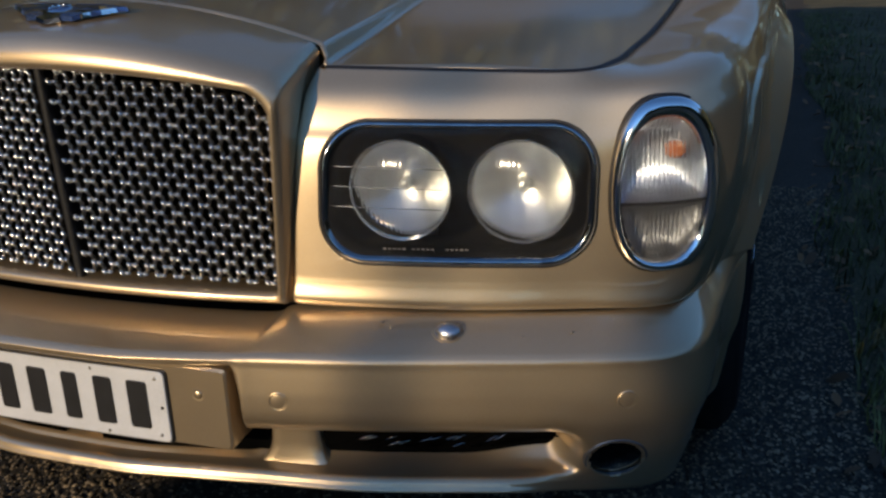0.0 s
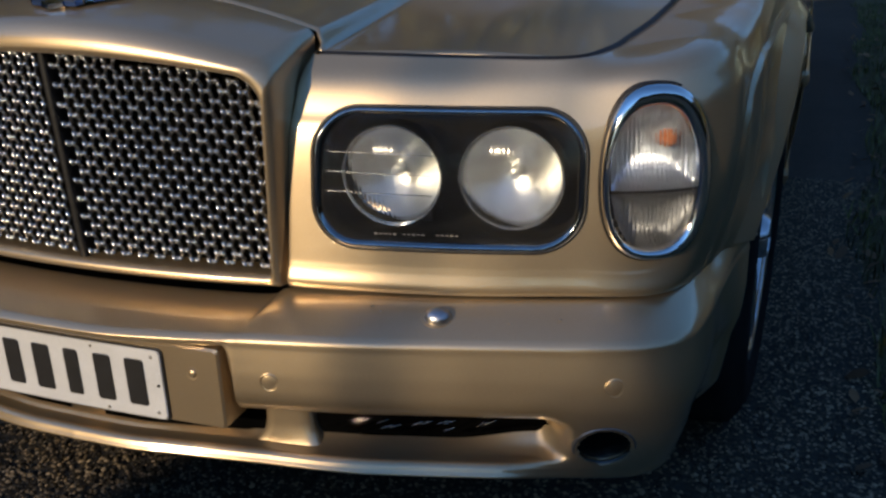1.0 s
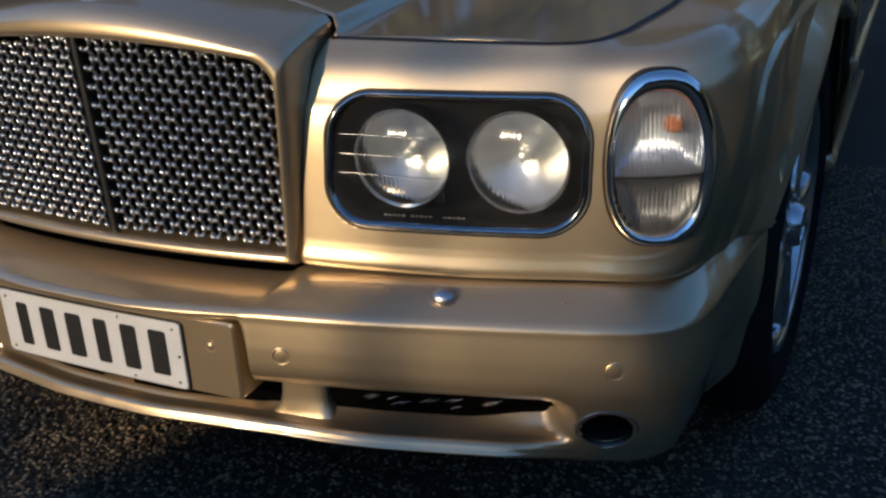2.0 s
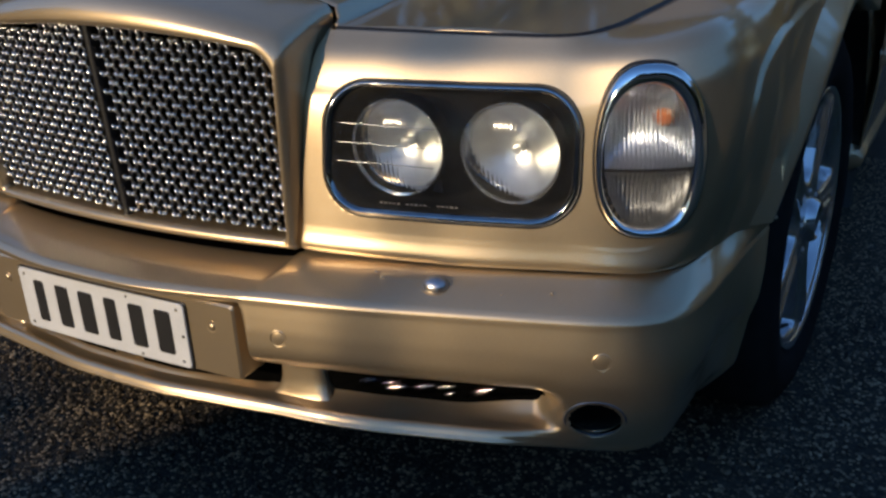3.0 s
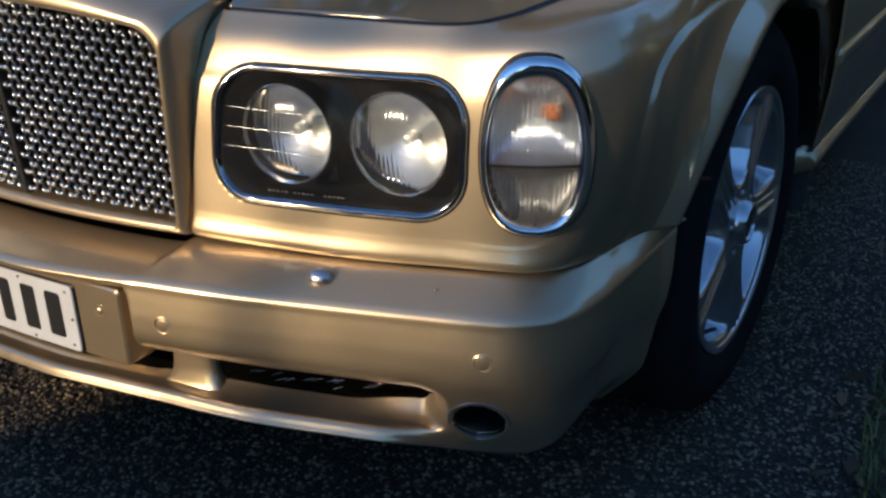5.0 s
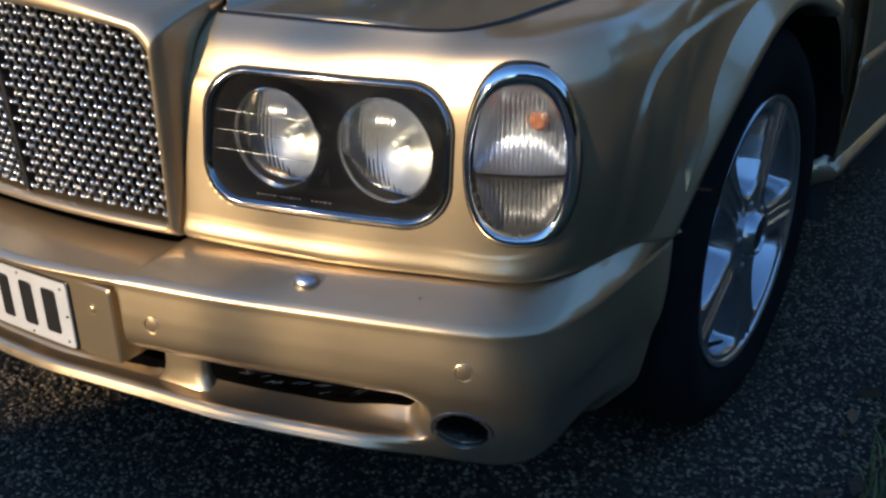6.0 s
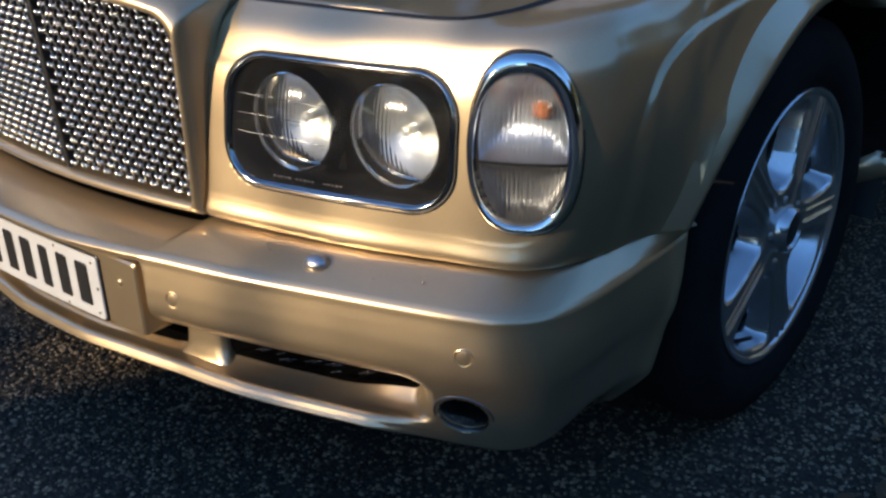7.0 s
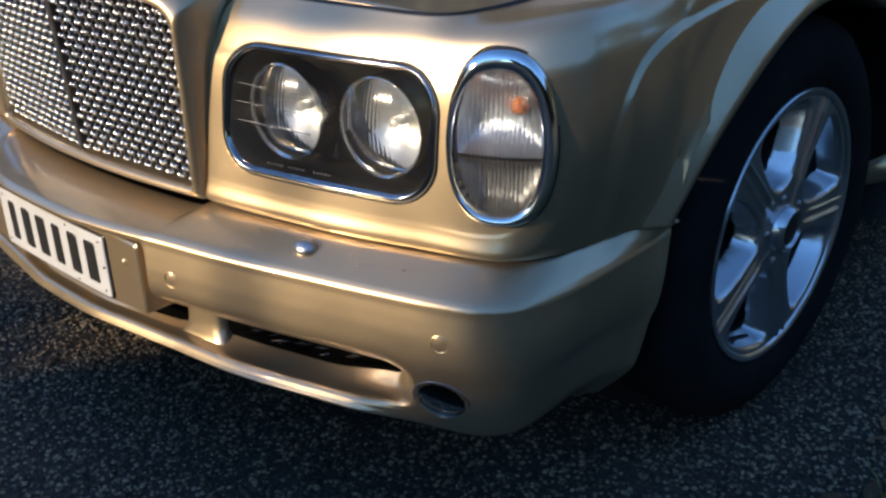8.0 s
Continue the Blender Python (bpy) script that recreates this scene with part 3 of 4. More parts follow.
def build_pillars():
    """Uprights between the intakes, flared where they meet the lower lip."""
    for side in (1, -1):
        verts = []
        for z, grow, fwd in ((0.348, 0.0, 0.0), (0.332, 0.0, 0.0), (0.316, 0.0, 0.0), (0.300, 0.001, 0.0), (0.288, 0.004, -0.001), (0.279, 0.009, -0.003), (0.273, 0.014, -0.004), (0.268, 0.020, -0.006)):
            x0, x1 = 0.280 - grow, 0.345 + grow
            yf = 0.110 + fwd
            for x, y in ((x0, 0.205), (x0, yf + 0.012), (x0 + 0.002, yf + 0.004), (x0 + 0.006, yf), (x0 + 0.018, yf + 0.0015), (x1 - 0.018, yf + 0.0085), (x1 - 0.006, yf + 0.012), (x1 - 0.002, yf + 0.016), (x1, yf + 0.025), (x1, 0.215)):
                verts.append((x, y, z))
        link_mesh("intake_pillar", mirrored(verts, side), grid_faces(8, 10), PAINT, bumper, flip=side < 0)


build_pillars()


def build_intake(side):
    """Slanted dark mesh across the lower intake, with short chrome dashes as its glints."""
    intake = new("intake_mesh")
    intake.parent = car
    tagged(intake, "black slanted mesh with chrome dashes as glints in the lower intake")
    # Near-black sheet stands in for the shade deep in the intake.
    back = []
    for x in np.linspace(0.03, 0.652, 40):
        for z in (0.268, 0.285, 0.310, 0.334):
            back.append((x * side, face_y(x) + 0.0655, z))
    link_mesh("intake_dark_sheet", back, grid_faces(40, 4), VOID, intake, flip=side < 0)
    rng = random.Random(4)
    for k in range(62):
        x = 0.17 + k * 0.0085
        for lean in (1, -1):
            # Some wires shrink to short bright dashes that put glints into the mesh.
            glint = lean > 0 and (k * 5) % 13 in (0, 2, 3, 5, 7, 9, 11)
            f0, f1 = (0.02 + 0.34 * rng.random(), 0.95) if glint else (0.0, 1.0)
            path = []
            for f in np.linspace(f0, min(f1, f0 + 0.16) if glint else f1, 6):
                xx = x + lean * 0.10 * (f - 0.5)
                path.append((xx * side, face_y(xx) + 0.0615 - 0.0015 * lean, 0.290 + 0.014 * smoothstep(0.54, 0.655, xx) + 0.040 * f))
            if 0.262 < x - 0.05 and not 0.25 < x - 0.05 < 0.352 and x + 0.05 < 0.655:
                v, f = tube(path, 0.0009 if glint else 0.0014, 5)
                link_mesh("intake_wire_or_glint", v, f, TRIM if glint else VOID, intake)


for side in (1, -1):
    build_intake(side)


def disc(name, centre, normal, profile, mat, parent, label="", steps=32, squash=1.0):
    m = facing(centre, normal)
    v, f = lathe(profile, steps, m, squash)
    return link_mesh(name, v, f, mat, parent, label, sharp=40)


# parking sensors, headlamp washers
for side in (1, -1):
    for x, z in ((0.320, 0.388), (0.743, 0.392)):
        y = face_y(x) + 0.0005
        n = Vector((0.24 * side, -0.97, 0)) if x < 0.5 else Vector((0.40 * side, -0.92, 0))
        s = disc("parking_sensor", (x * side, y - (0.0005 if x < 0.5 else 0.0018), z), n, [(0.0, 0.0004), (0.0086, 0.0004), (0.0094, 0.0001), (0.0097, -0.0022), (0.0103, -0.0022), (0.0107, 0.0004), (0.0120, 0.0008), (0.0130, 0.0002), (0.0134, -0.002)],
                 PAINT, car, "round body-coloured parking sensor")
    disc("washer_cap", (0.519 * side, 0.158, 0.468), (0.10 * side, -0.45, 0.89), [(0.0, 0.011), (0.007, 0.0105), (0.013, 0.0085), (0.0165, 0.004), (0.018, -0.002)], WASHER, car, "domed satin headlamp washer cap", 28, 0.8)
    disc("washer_seat", (0.517 * side, 0.158, 0.4675), (0.10 * side, -0.45, 0.89), [(0.0, 0.0006), (0.0195, 0.0006), (0.021, -0.002)], PAINT, car, "", 28, 0.8)
    # fog lamps
    fog = new("fog_lamp")
    fog.parent = car
    tagged(fog, "dark oval fog lamp set in the bumper")
    c = (FOG_C.x * side, FOG_C.y, FOG_C.z)
    n = (FOG_OUT.x * side, FOG_OUT.y, FOG_OUT.z)
    disc("fog_bezel", c, n, [(0.0378, -0.003), (0.0383, 0.0008), (0.0396, 0.0018), (0.0410, 0.0014), (0.0426, -0.001), (0.0436, -0.010)], LOWER_BOWL, fog, "thin dark glossy rim", 56, 0.88)
    disc("fog_housing", c, n, [(0.0, -0.040), (0.022, -0.038), (0.035, -0.026), (0.0385, -0.003)], BLACK, fog, "", 56, 0.88)
    disc("fog_glass", c, n, [(0.0, 0.001), (0.02, 0.0002), (0.0378, -0.002)], FOG_GLASS, fog, "", 56, 0.88)

# stone chips and a scuff in the bumper's paint
for x, y, z, n, r in ((0.432, 0.150, 0.4755, (0, -0.25, 1), 0.0026), (0.447, 0.142, 0.4735, (0, -0.25, 1), 0.0016), (0.668, 0.196, 0.4690, (0, -0.25, 1), 0.0018), (0.612, 0.165, 0.4700, (0, -0.3, 1), 0.0014)):
    disc("paint_chip", (x, y, z), n, [(0, 0.0006), (r, 0.0005), (r * 1.2, -0.001)], SCREW, bumper, "small pale stone chip", 7, 0.6)

# ---- number plate on its bracket ----
def slab(name, x0, x1, z0, z1, y_of, thick, r, mat, parent, label="", bevel=0.0015):
    """A thin rounded plate whose front follows y_of(x); sides and a bevelled front edge."""
    ring = rounded(x0, x1, z0, z1, r, 5)
    n = len(ring)
    cx, cz = (x0 + x1) / 2, (z0 + z1) / 2
    verts = []
    for inset, d in ((0, thick), (0, bevel), (bevel, 0)):
        for x, z in ring:
            xi = x - inset * (1 if x > cx else -1)
            zi = z - inset * (1 if z > cz else -1)
            verts.append((xi, y_of(x, z) + d, zi))
    faces = []
    for lay in (0, 1):
        for k in range(n):
            m = (k + 1) % n
            faces.append((lay * n + k, lay * n + m, (lay + 1) * n + m, (lay + 1) * n + k))
    cols = {}
    for k, (x, z) in enumerate(ring):
        cols.setdefault(round(x, 5), []).append(k)
    keys = sorted(cols)
    for a, b in zip(keys, keys[1:]):
        la, ha = (f(cols[a], key=lambda k: ring[k][1]) for f in (min, max))
        lb, hb = (f(cols[b], key=lambda k: ring[k][1]) for f in (min, max))
        faces.append(tuple(2 * n + k for k in dict.fromkeys((la, lb, hb, ha))))
    return link_mesh(name, verts, [f for f in faces if len(f) > 2], mat, parent, label, smooth=False)


def plate_y(x, z):
    return 0.046 + 0.10 * x * x + 0.02 * (0.37 - z)


bracket = slab("plate_bracket", -0.254, 0.254, 0.310, 0.428, lambda x, z: plate_y(x, z) + 0.006 - 0.03 * x * x, 0.05, 0.006, PAINT, car, "gold painted number plate bracket", 0.003)
plate = slab("number_plate", -0.175, 0.168, 0.313, 0.417, plate_y, 0.003, 0.007, PLATE_WHITE, car, "white number plate with black characters", 0.001)
slab("plate_border", -0.178, 0.171, 0.310, 0.420, lambda x, z: plate_y(x, z) + 0.0022, 0.004, 0.008, INK, plate, "black plate surround", 0.001)
for k, w in enumerate((0.022, 0.028, 0.030, 0.024, 0.028, 0.030)):
    x = -0.131 + k * 0.0515
    slab("character_bar", x - w / 2, x + w / 2, 0.331, 0.401, lambda x, z: plate_y(x, z) - 0.0016, 0.0015, 0.004, INK, plate, bevel=0.0008)
for x, z in ((-0.162, 0.407), (0.155, 0.407), (-0.162, 0.323), (0.155, 0.323), (0.060, 0.411), (0.075, 0.319), (0.161, 0.365)):
    disc("plate_screw", (x, plate_y(x, z) - 0.0004, z), (0, -1, 0), [(0, 0.0012), (0.0018, 0.001), (0.0025, -0.0005)], INK if x == 0.161 else SCREW, plate, "", 12)
for side in (1, -1):
    disc("bracket_bolt", (0.213 * side, plate_y(0.213, 0.389) + 0.0045, 0.389), (0.08 * side, -1, 0), [(0, 0.0022), (0.004, 0.002), (0.0055, 0.001), (0.006, 0.0003), (0.0095, 0.0006), (0.0105, -0.002)], PAINT, bracket, "small round bolt", 20)

# ---- headlamps ----
def sweep_ring(ring, centre, sect, ys, side):
    """A moulding round a closed (x, z) outline: section of (inward, ahead)."""
    p = np.array(ring)
    tan = np.roll(p, -1, 0) - np.roll(p, 1, 0)
    inn = np.stack([-tan[:, 1], tan[:, 0]], 1)
    inn /= np.linalg.norm(inn, axis=1)[:, None]
    verts = []
    for (x, z), (ix, iz), y in zip(ring, inn, ys):
        verts += [(x + ix * a, y - b, z + iz * a) for a, b in sect]
    return mirrored(verts, side)


def build_headlamp(side):
    lamp = new("headlamp")
    lamp.parent = car
    tagged(lamp, "twin round headlamps behind a clear oblong cover")
    ring = rounded(*HL)
    n = len(ring)
    ys = np.array([on_fender(x, z) for x, z in ring])
    for _ in range(3):
        ys = (np.roll(ys, 1) + 2 * ys + np.roll(ys, -1)) / 4
    sect = [(-0.002, -0.003), (-0.002, 0.0014), (-0.0006, 0.0032), (0.0016, 0.0042), (0.0040, 0.0036), (0.0058, 0.0014), (0.0064, -0.005)]
    link_mesh("headlamp_bezel", sweep_ring(ring, None, sect, ys, side), grid_faces(n, len(sect), closed_u=True), TRIM, lamp, "dark chrome bezel", flip=side > 0)
    gasket = [(-0.0055, -0.003), (-0.0055, 0.0012), (-0.0015, 0.0014), (-0.0015, -0.003)]
    link_mesh("gasket", sweep_ring(ring, None, gasket, ys, side), grid_faces(n, 4, closed_u=True), BLACK, lamp, "black rubber gasket", flip=side > 0)

    xs, zs = np.array(ring).T
    terms = lambda x, z: np.stack([np.ones_like(x), x, z, x * x, z * z, x * z], -1)
    sheet = np.linalg.lstsq(terms(xs, zs), ys, rcond=None)[0]
    cover_y = lambda x, z: float(terms(np.array(x), np.array(z)) @ sheet)

    def bowl(insets, name, mat, label="", smooth_sheet=False):
        cx, cz = (HL[0] + HL[1]) / 2, (HL[2] + HL[3]) / 2
        ycen = on_fender(cx, cz)
        verts = []
        for (x, z), y in zip(ring, ys):
            for f, d, flat in insets:
                xx, zz = cx + (x - cx) * f, cz + (z - cz) * f
                yy = cover_y(xx, zz) if smooth_sheet else y * (1 - flat) + (ycen + (x - cx) * 0.2) * flat
                verts.append((xx, yy + d, zz))
        faces = grid_faces(n, len(insets), closed_u=True)
        faces.append(tuple(k * len(insets) + len(insets) - 1 for k in range(n)))
        return link_mesh(name, mirrored(verts, side), faces, mat, lamp, label, flip=side > 0)

    cover = bowl([(f, 0.003, 0) for f in (0.975, 0.94, 0.88, 0.80, 0.70, 0.58, 0.45, 0.30, 0.15, 0.04)], "lamp_cover", COVER, "clear lamp cover", True)
    cover.visible_shadow = False
    bowl([(0.970, 0.0025, 0), (0.945, 0.0045, 0), (0.94, 0.030, 0.5), (0.93, 0.086, 1), (0.6, 0.088, 1), (0.2, 0.088, 1)], "lamp_housing", HOUSING, "dark lamp housing")
    for x, z, r, deep in ((0.443, 0.635, 0.067, 0.017), (0.592, 0.634, 0.068, 0.020)):
        y = on_fender(x, z) + deep
        nrm = (0.10 * side, -1, 0.0)
        one = new("round_lamp")
        one.parent = lamp
        disc("lamp_rim", (x * side, y, z), nrm, [(r * 0.965, -0.010), (r * 0.965, 0.000), (r * 0.98, 0.0012), (r, 0.0005), (r * 1.01, -0.006), (r * 1.01, -0.035)], LENS, one, "", 48)
        prof = [(0.0, -0.048), (r * 0.15, -0.047)] + [(r * s, -0.048 + 0.046 * s * s) for s in (0.2, 0.35, 0.5, 0.62, 0.74, 0.84, 0.93)]
        disc("reflector", (x * side, y, z), nrm, prof, REFLECTOR, one, "silvered bowl reflector", 48)
        disc("bulb_shield", (x * side, y, z), nrm, [(0.0, -0.026), (r * 0.09, -0.027), (r * 0.12, -0.031), (r * 0.11, -0.046)], REFLECTOR, one, "", 28)
        glass = lens_disc("lamp_glass", (x * side, y, z), nrm, r * 0.97, 0.016, LENS, one)
        glass.visible_shadow = False
    # three fine ribs moulded in the cover's inner end
    for z in (0.668, 0.643, 0.618):
        path = [(x * side, cover_y(x, z) + 0.005, z - 0.02 * (x - 0.36)) for x in np.linspace(0.359, 0.500, 18)]
        v, f = tube(path, 0.0006, 5)
        link_mesh("cover_rib", v, f, KNOT_STEEL, lamp)
    # a row of tiny pale marks along the cover's lower edge
    bm = bmesh.new()
    for k in range(18):
        x, tall = 0.430 + 0.006 * k, 0.0016 if k % 4 else 0.0026
        if k in (5, 11, 12):
            continue
        m = Matrix.Translation((x * side, cover_y(x, 0.5655) + 0.0022, 0.5655)) @ Matrix.Diagonal((0.0040, 0.0006, tall, 1))
        bmesh.ops.create_cube(bm, size=1, matrix=m)
    part("marking", bm, SCREW, lamp, "row of tiny pale marks on the lamp cover")


def lens_disc(name, centre, normal, r, dome, mat, parent):
    """A domed glass with upright flutes over its lower half."""
    m = facing(centre, normal)
    steps, rings = 168, 26
    verts = []
    for k in range(steps):
        w = 2 * math.pi * k / steps
        for j in range(rings):
            s = j / (rings - 1)
            x, y = r * s * math.cos(w), r * s * math.sin(w)
            flute = 0.00022 * math.cos(x / r * 66) * (1 - s ** 6)
            verts.append(m @ Vector((x, y, dome * (1 - s * s) + flute - 0.002)))
    return link_mesh(name, verts, grid_faces(steps, rings, closed_u=True), mat, parent, "fluted lamp glass")


for side in (1, -1):
    build_headlamp(side)

# ---- indicators ----
def build_indicator(side):
    lamp = new("indicator_lamp")
    lamp.parent = car
    tagged(lamp, "egg-shaped clear indicator with a ribbed lens")
    n = 96

    def at(a, f, d, up=0.0):
        s, z = egg(a)
        p = IND_C + IND_DIR * s * f + np.array((0, 0, z * f + up)) + IND_OUT * d
        # wraps round the corner of the wing
        p = p - IND_OUT * (1.6 * (s * f) ** 2) - IND_OUT * 0.10 * max(0, z * f)
        return (p[0] * side, p[1], p[2])

    angles = [2 * math.pi * k / n for k in range(n)]
    verts = []
    for a in angles:
        thick = 0.10 + 0.10 * max(0, math.sin(a)) ** 1.5 + 0.15 * max(0, math.cos(a)) ** 1.3
        for f, d in ((1.03, -0.034), (1.03, 0.002), (1.01, 0.010), (1.0 - thick * 0.35, 0.013), (1.0 - thick * 0.8, 0.011), (1.0 - thick, 0.006), (1.0 - thick - 0.01, -0.004)):
            verts.append(at(a, f, d))
    link_mesh("indicator_bezel", verts, grid_faces(n, 7, closed_u=True), CHROME, lamp, "chrome bezel, deeper at its top", flip=side > 0)
    verts = []
    for a in angles:
        for f, d in ((1.055, -0.036), (1.055, -0.002), (1.05, 0.001), (1.03, 0.001), (1.03, -0.010)):
            verts.append(at(a, f, d))
    link_mesh("gasket", verts, grid_faces(n, 5, closed_u=True), BLACK, lamp, "black rubber gasket", flip=side > 0)
    # ribbed lens
    nu, nv = 230, 40
    verts = []
    for i in range(nu):
        c = -1 + 2 * i / (nu - 1)
        for j in range(nv):
            e = -1 + 2 * j / (nv - 1)
            # square to egg
            a = math.atan2(e, c)
            m = max(abs(c), abs(e))
            s, z = egg(a)
            f = (0.90 - 0.055 * max(0, math.sin(a)) ** 1.5 - 0.14 * max(0, math.cos(a)) ** 1.3) * m
            across = s * f
            d = 0.006 + 0.006 * (1 - m * m) + 0.0009 * math.cos(across * 2 * math.pi / 0.0056) * (1 - m ** 8)
            p = IND_C + IND_DIR * across + np.array((0, 0, z * f)) + IND_OUT * d - IND_OUT * (1.6 * across ** 2) - IND_OUT * 0.10 * max(0, z * f)
            verts.append((p[0] * side, p[1], p[2]))
    lens = link_mesh("ribbed_lens", verts, grid_faces(nu, nv), RIB_LENS, lamp, "clear ribbed lens", flip=side < 0)
    lens.visible_shadow = False
    # reflectors: upper and lower chambers with a shelf between
    shelf = -0.022
    for name, z0, z1 in (("upper_reflector", shelf + 0.002, 0.092), ("lower_reflector", -0.096, shelf - 0.002)):
        verts = []
        for i in range(181):
            c = -1 + 2 * i / 180
            for j in range(17):
                e = -1 + 2 * j / 16
                zc = (z0 + z1) / 2 + e * (z1 - z0) / 2
                lim = 0.056 * math.sqrt(max(0.03, 1 - (zc / 0.1055) ** 2))
                s = c * lim
                d = -0.030 + 0.026 * max(abs(c), abs(e)) ** 3 + 0.0011 * math.cos(s * 2 * math.pi / 0.0056)
                p = IND_C + IND_DIR * s + np.array((0, 0, zc)) + IND_OUT * d - IND_OUT * (1.6 * s ** 2) - IND_OUT * 0.10 * max(0, zc)
                verts.append((p[0] * side, p[1], p[2]))
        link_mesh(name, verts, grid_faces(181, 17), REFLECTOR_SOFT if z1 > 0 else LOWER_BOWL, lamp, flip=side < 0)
    p = IND_C + IND_DIR * 0.018 + np.array((0, 0, 0.040)) - IND_OUT * 0.022
    disc("amber_bulb", (p[0] * side, p[1], p[2]), (IND_OUT[0] * side, IND_OUT[1], 0), [(0, 0.013), (0.006, 0.0115), (0.0105, 0.005), (0.0115, -0.004), (0.007, -0.014)], AMBER, lamp, "amber bulb", 24)


for side in (1, -1):
    build_indicator(side)

# ---- winged badge on the grille cap, as plain shapes ----
def build_badge():
    badge = new("badge")
    badge.parent = car
    tagged(badge, "winged chrome and blue badge")
    slope = Vector((0, -0.30, 0.954))

    def cap_z(x, y):
        f = np.clip((y - 0.104) / 0.145, 0, 1)
        zf = 0.826 - 0.28 * x * x
        zt = float(bonnet_z(abs(x), 0.249))
        return zf + (zt - zf) * (1 - (1 - f) ** 2.2)

    def plateform(name, outline, lift, thick, mat):
        verts = [(x, y, cap_z(x, y) + lift) for x, y in outline] + [(x * 0.97, y, cap_z(x, y) + lift + thick + 0.002) for x, y in outline]
        n = len(outline)
        faces = [(k, (k + 1) % n, n + (k + 1) % n, n + k) for k in range(n)] + [tuple(range(n, 2 * n))]
        link_mesh(name, verts, faces, mat, badge, smooth=False)

    for s in (1, -1):
        for k in range(5):
            y0, y1 = 0.185 - 0.008 * k, 0.178 - 0.008 * k
            reach = 0.088 - 0.011 * k
            pts = [(0.014, y0), (reach * 0.6, y0 + 0.006), (reach, y0 + 0.004), (reach * 0.8, y1 - 0.001), (0.014, y1 - 0.001)]
            pts = [(x * s, y) for x, y in pts][::s]
            plateform("wing_feather", pts, 0.001, 0.004, CHROME if k % 2 else BADGE_BLUE)
    disc("badge_boss", (0, 0.170, cap_z(0, 0.170) + 0.002), slope, [(0, 0.006), (0.010, 0.0055), (0.015, 0.003), (0.017, -0.002)], BADGE_BLUE, badge, "", 32, 0.8)
    disc("badge_ring", (0, 0.170, cap_z(0, 0.170) + 0.002), slope, [(0.0145, 0.003), (0.0155, 0.006), (0.018, 0.005), (0.019, -0.002)], CHROME, badge, "", 32, 0.8)
    plateform("tail_feather", [(-0.012, 0.156), (-0.018, 0.142), (0.0, 0.134), (0.018, 0.142), (0.012, 0.156)], 0.001, 0.004, CHROME)


build_badge()

# ---- wheels ----
SPOKE_AT = 67.0


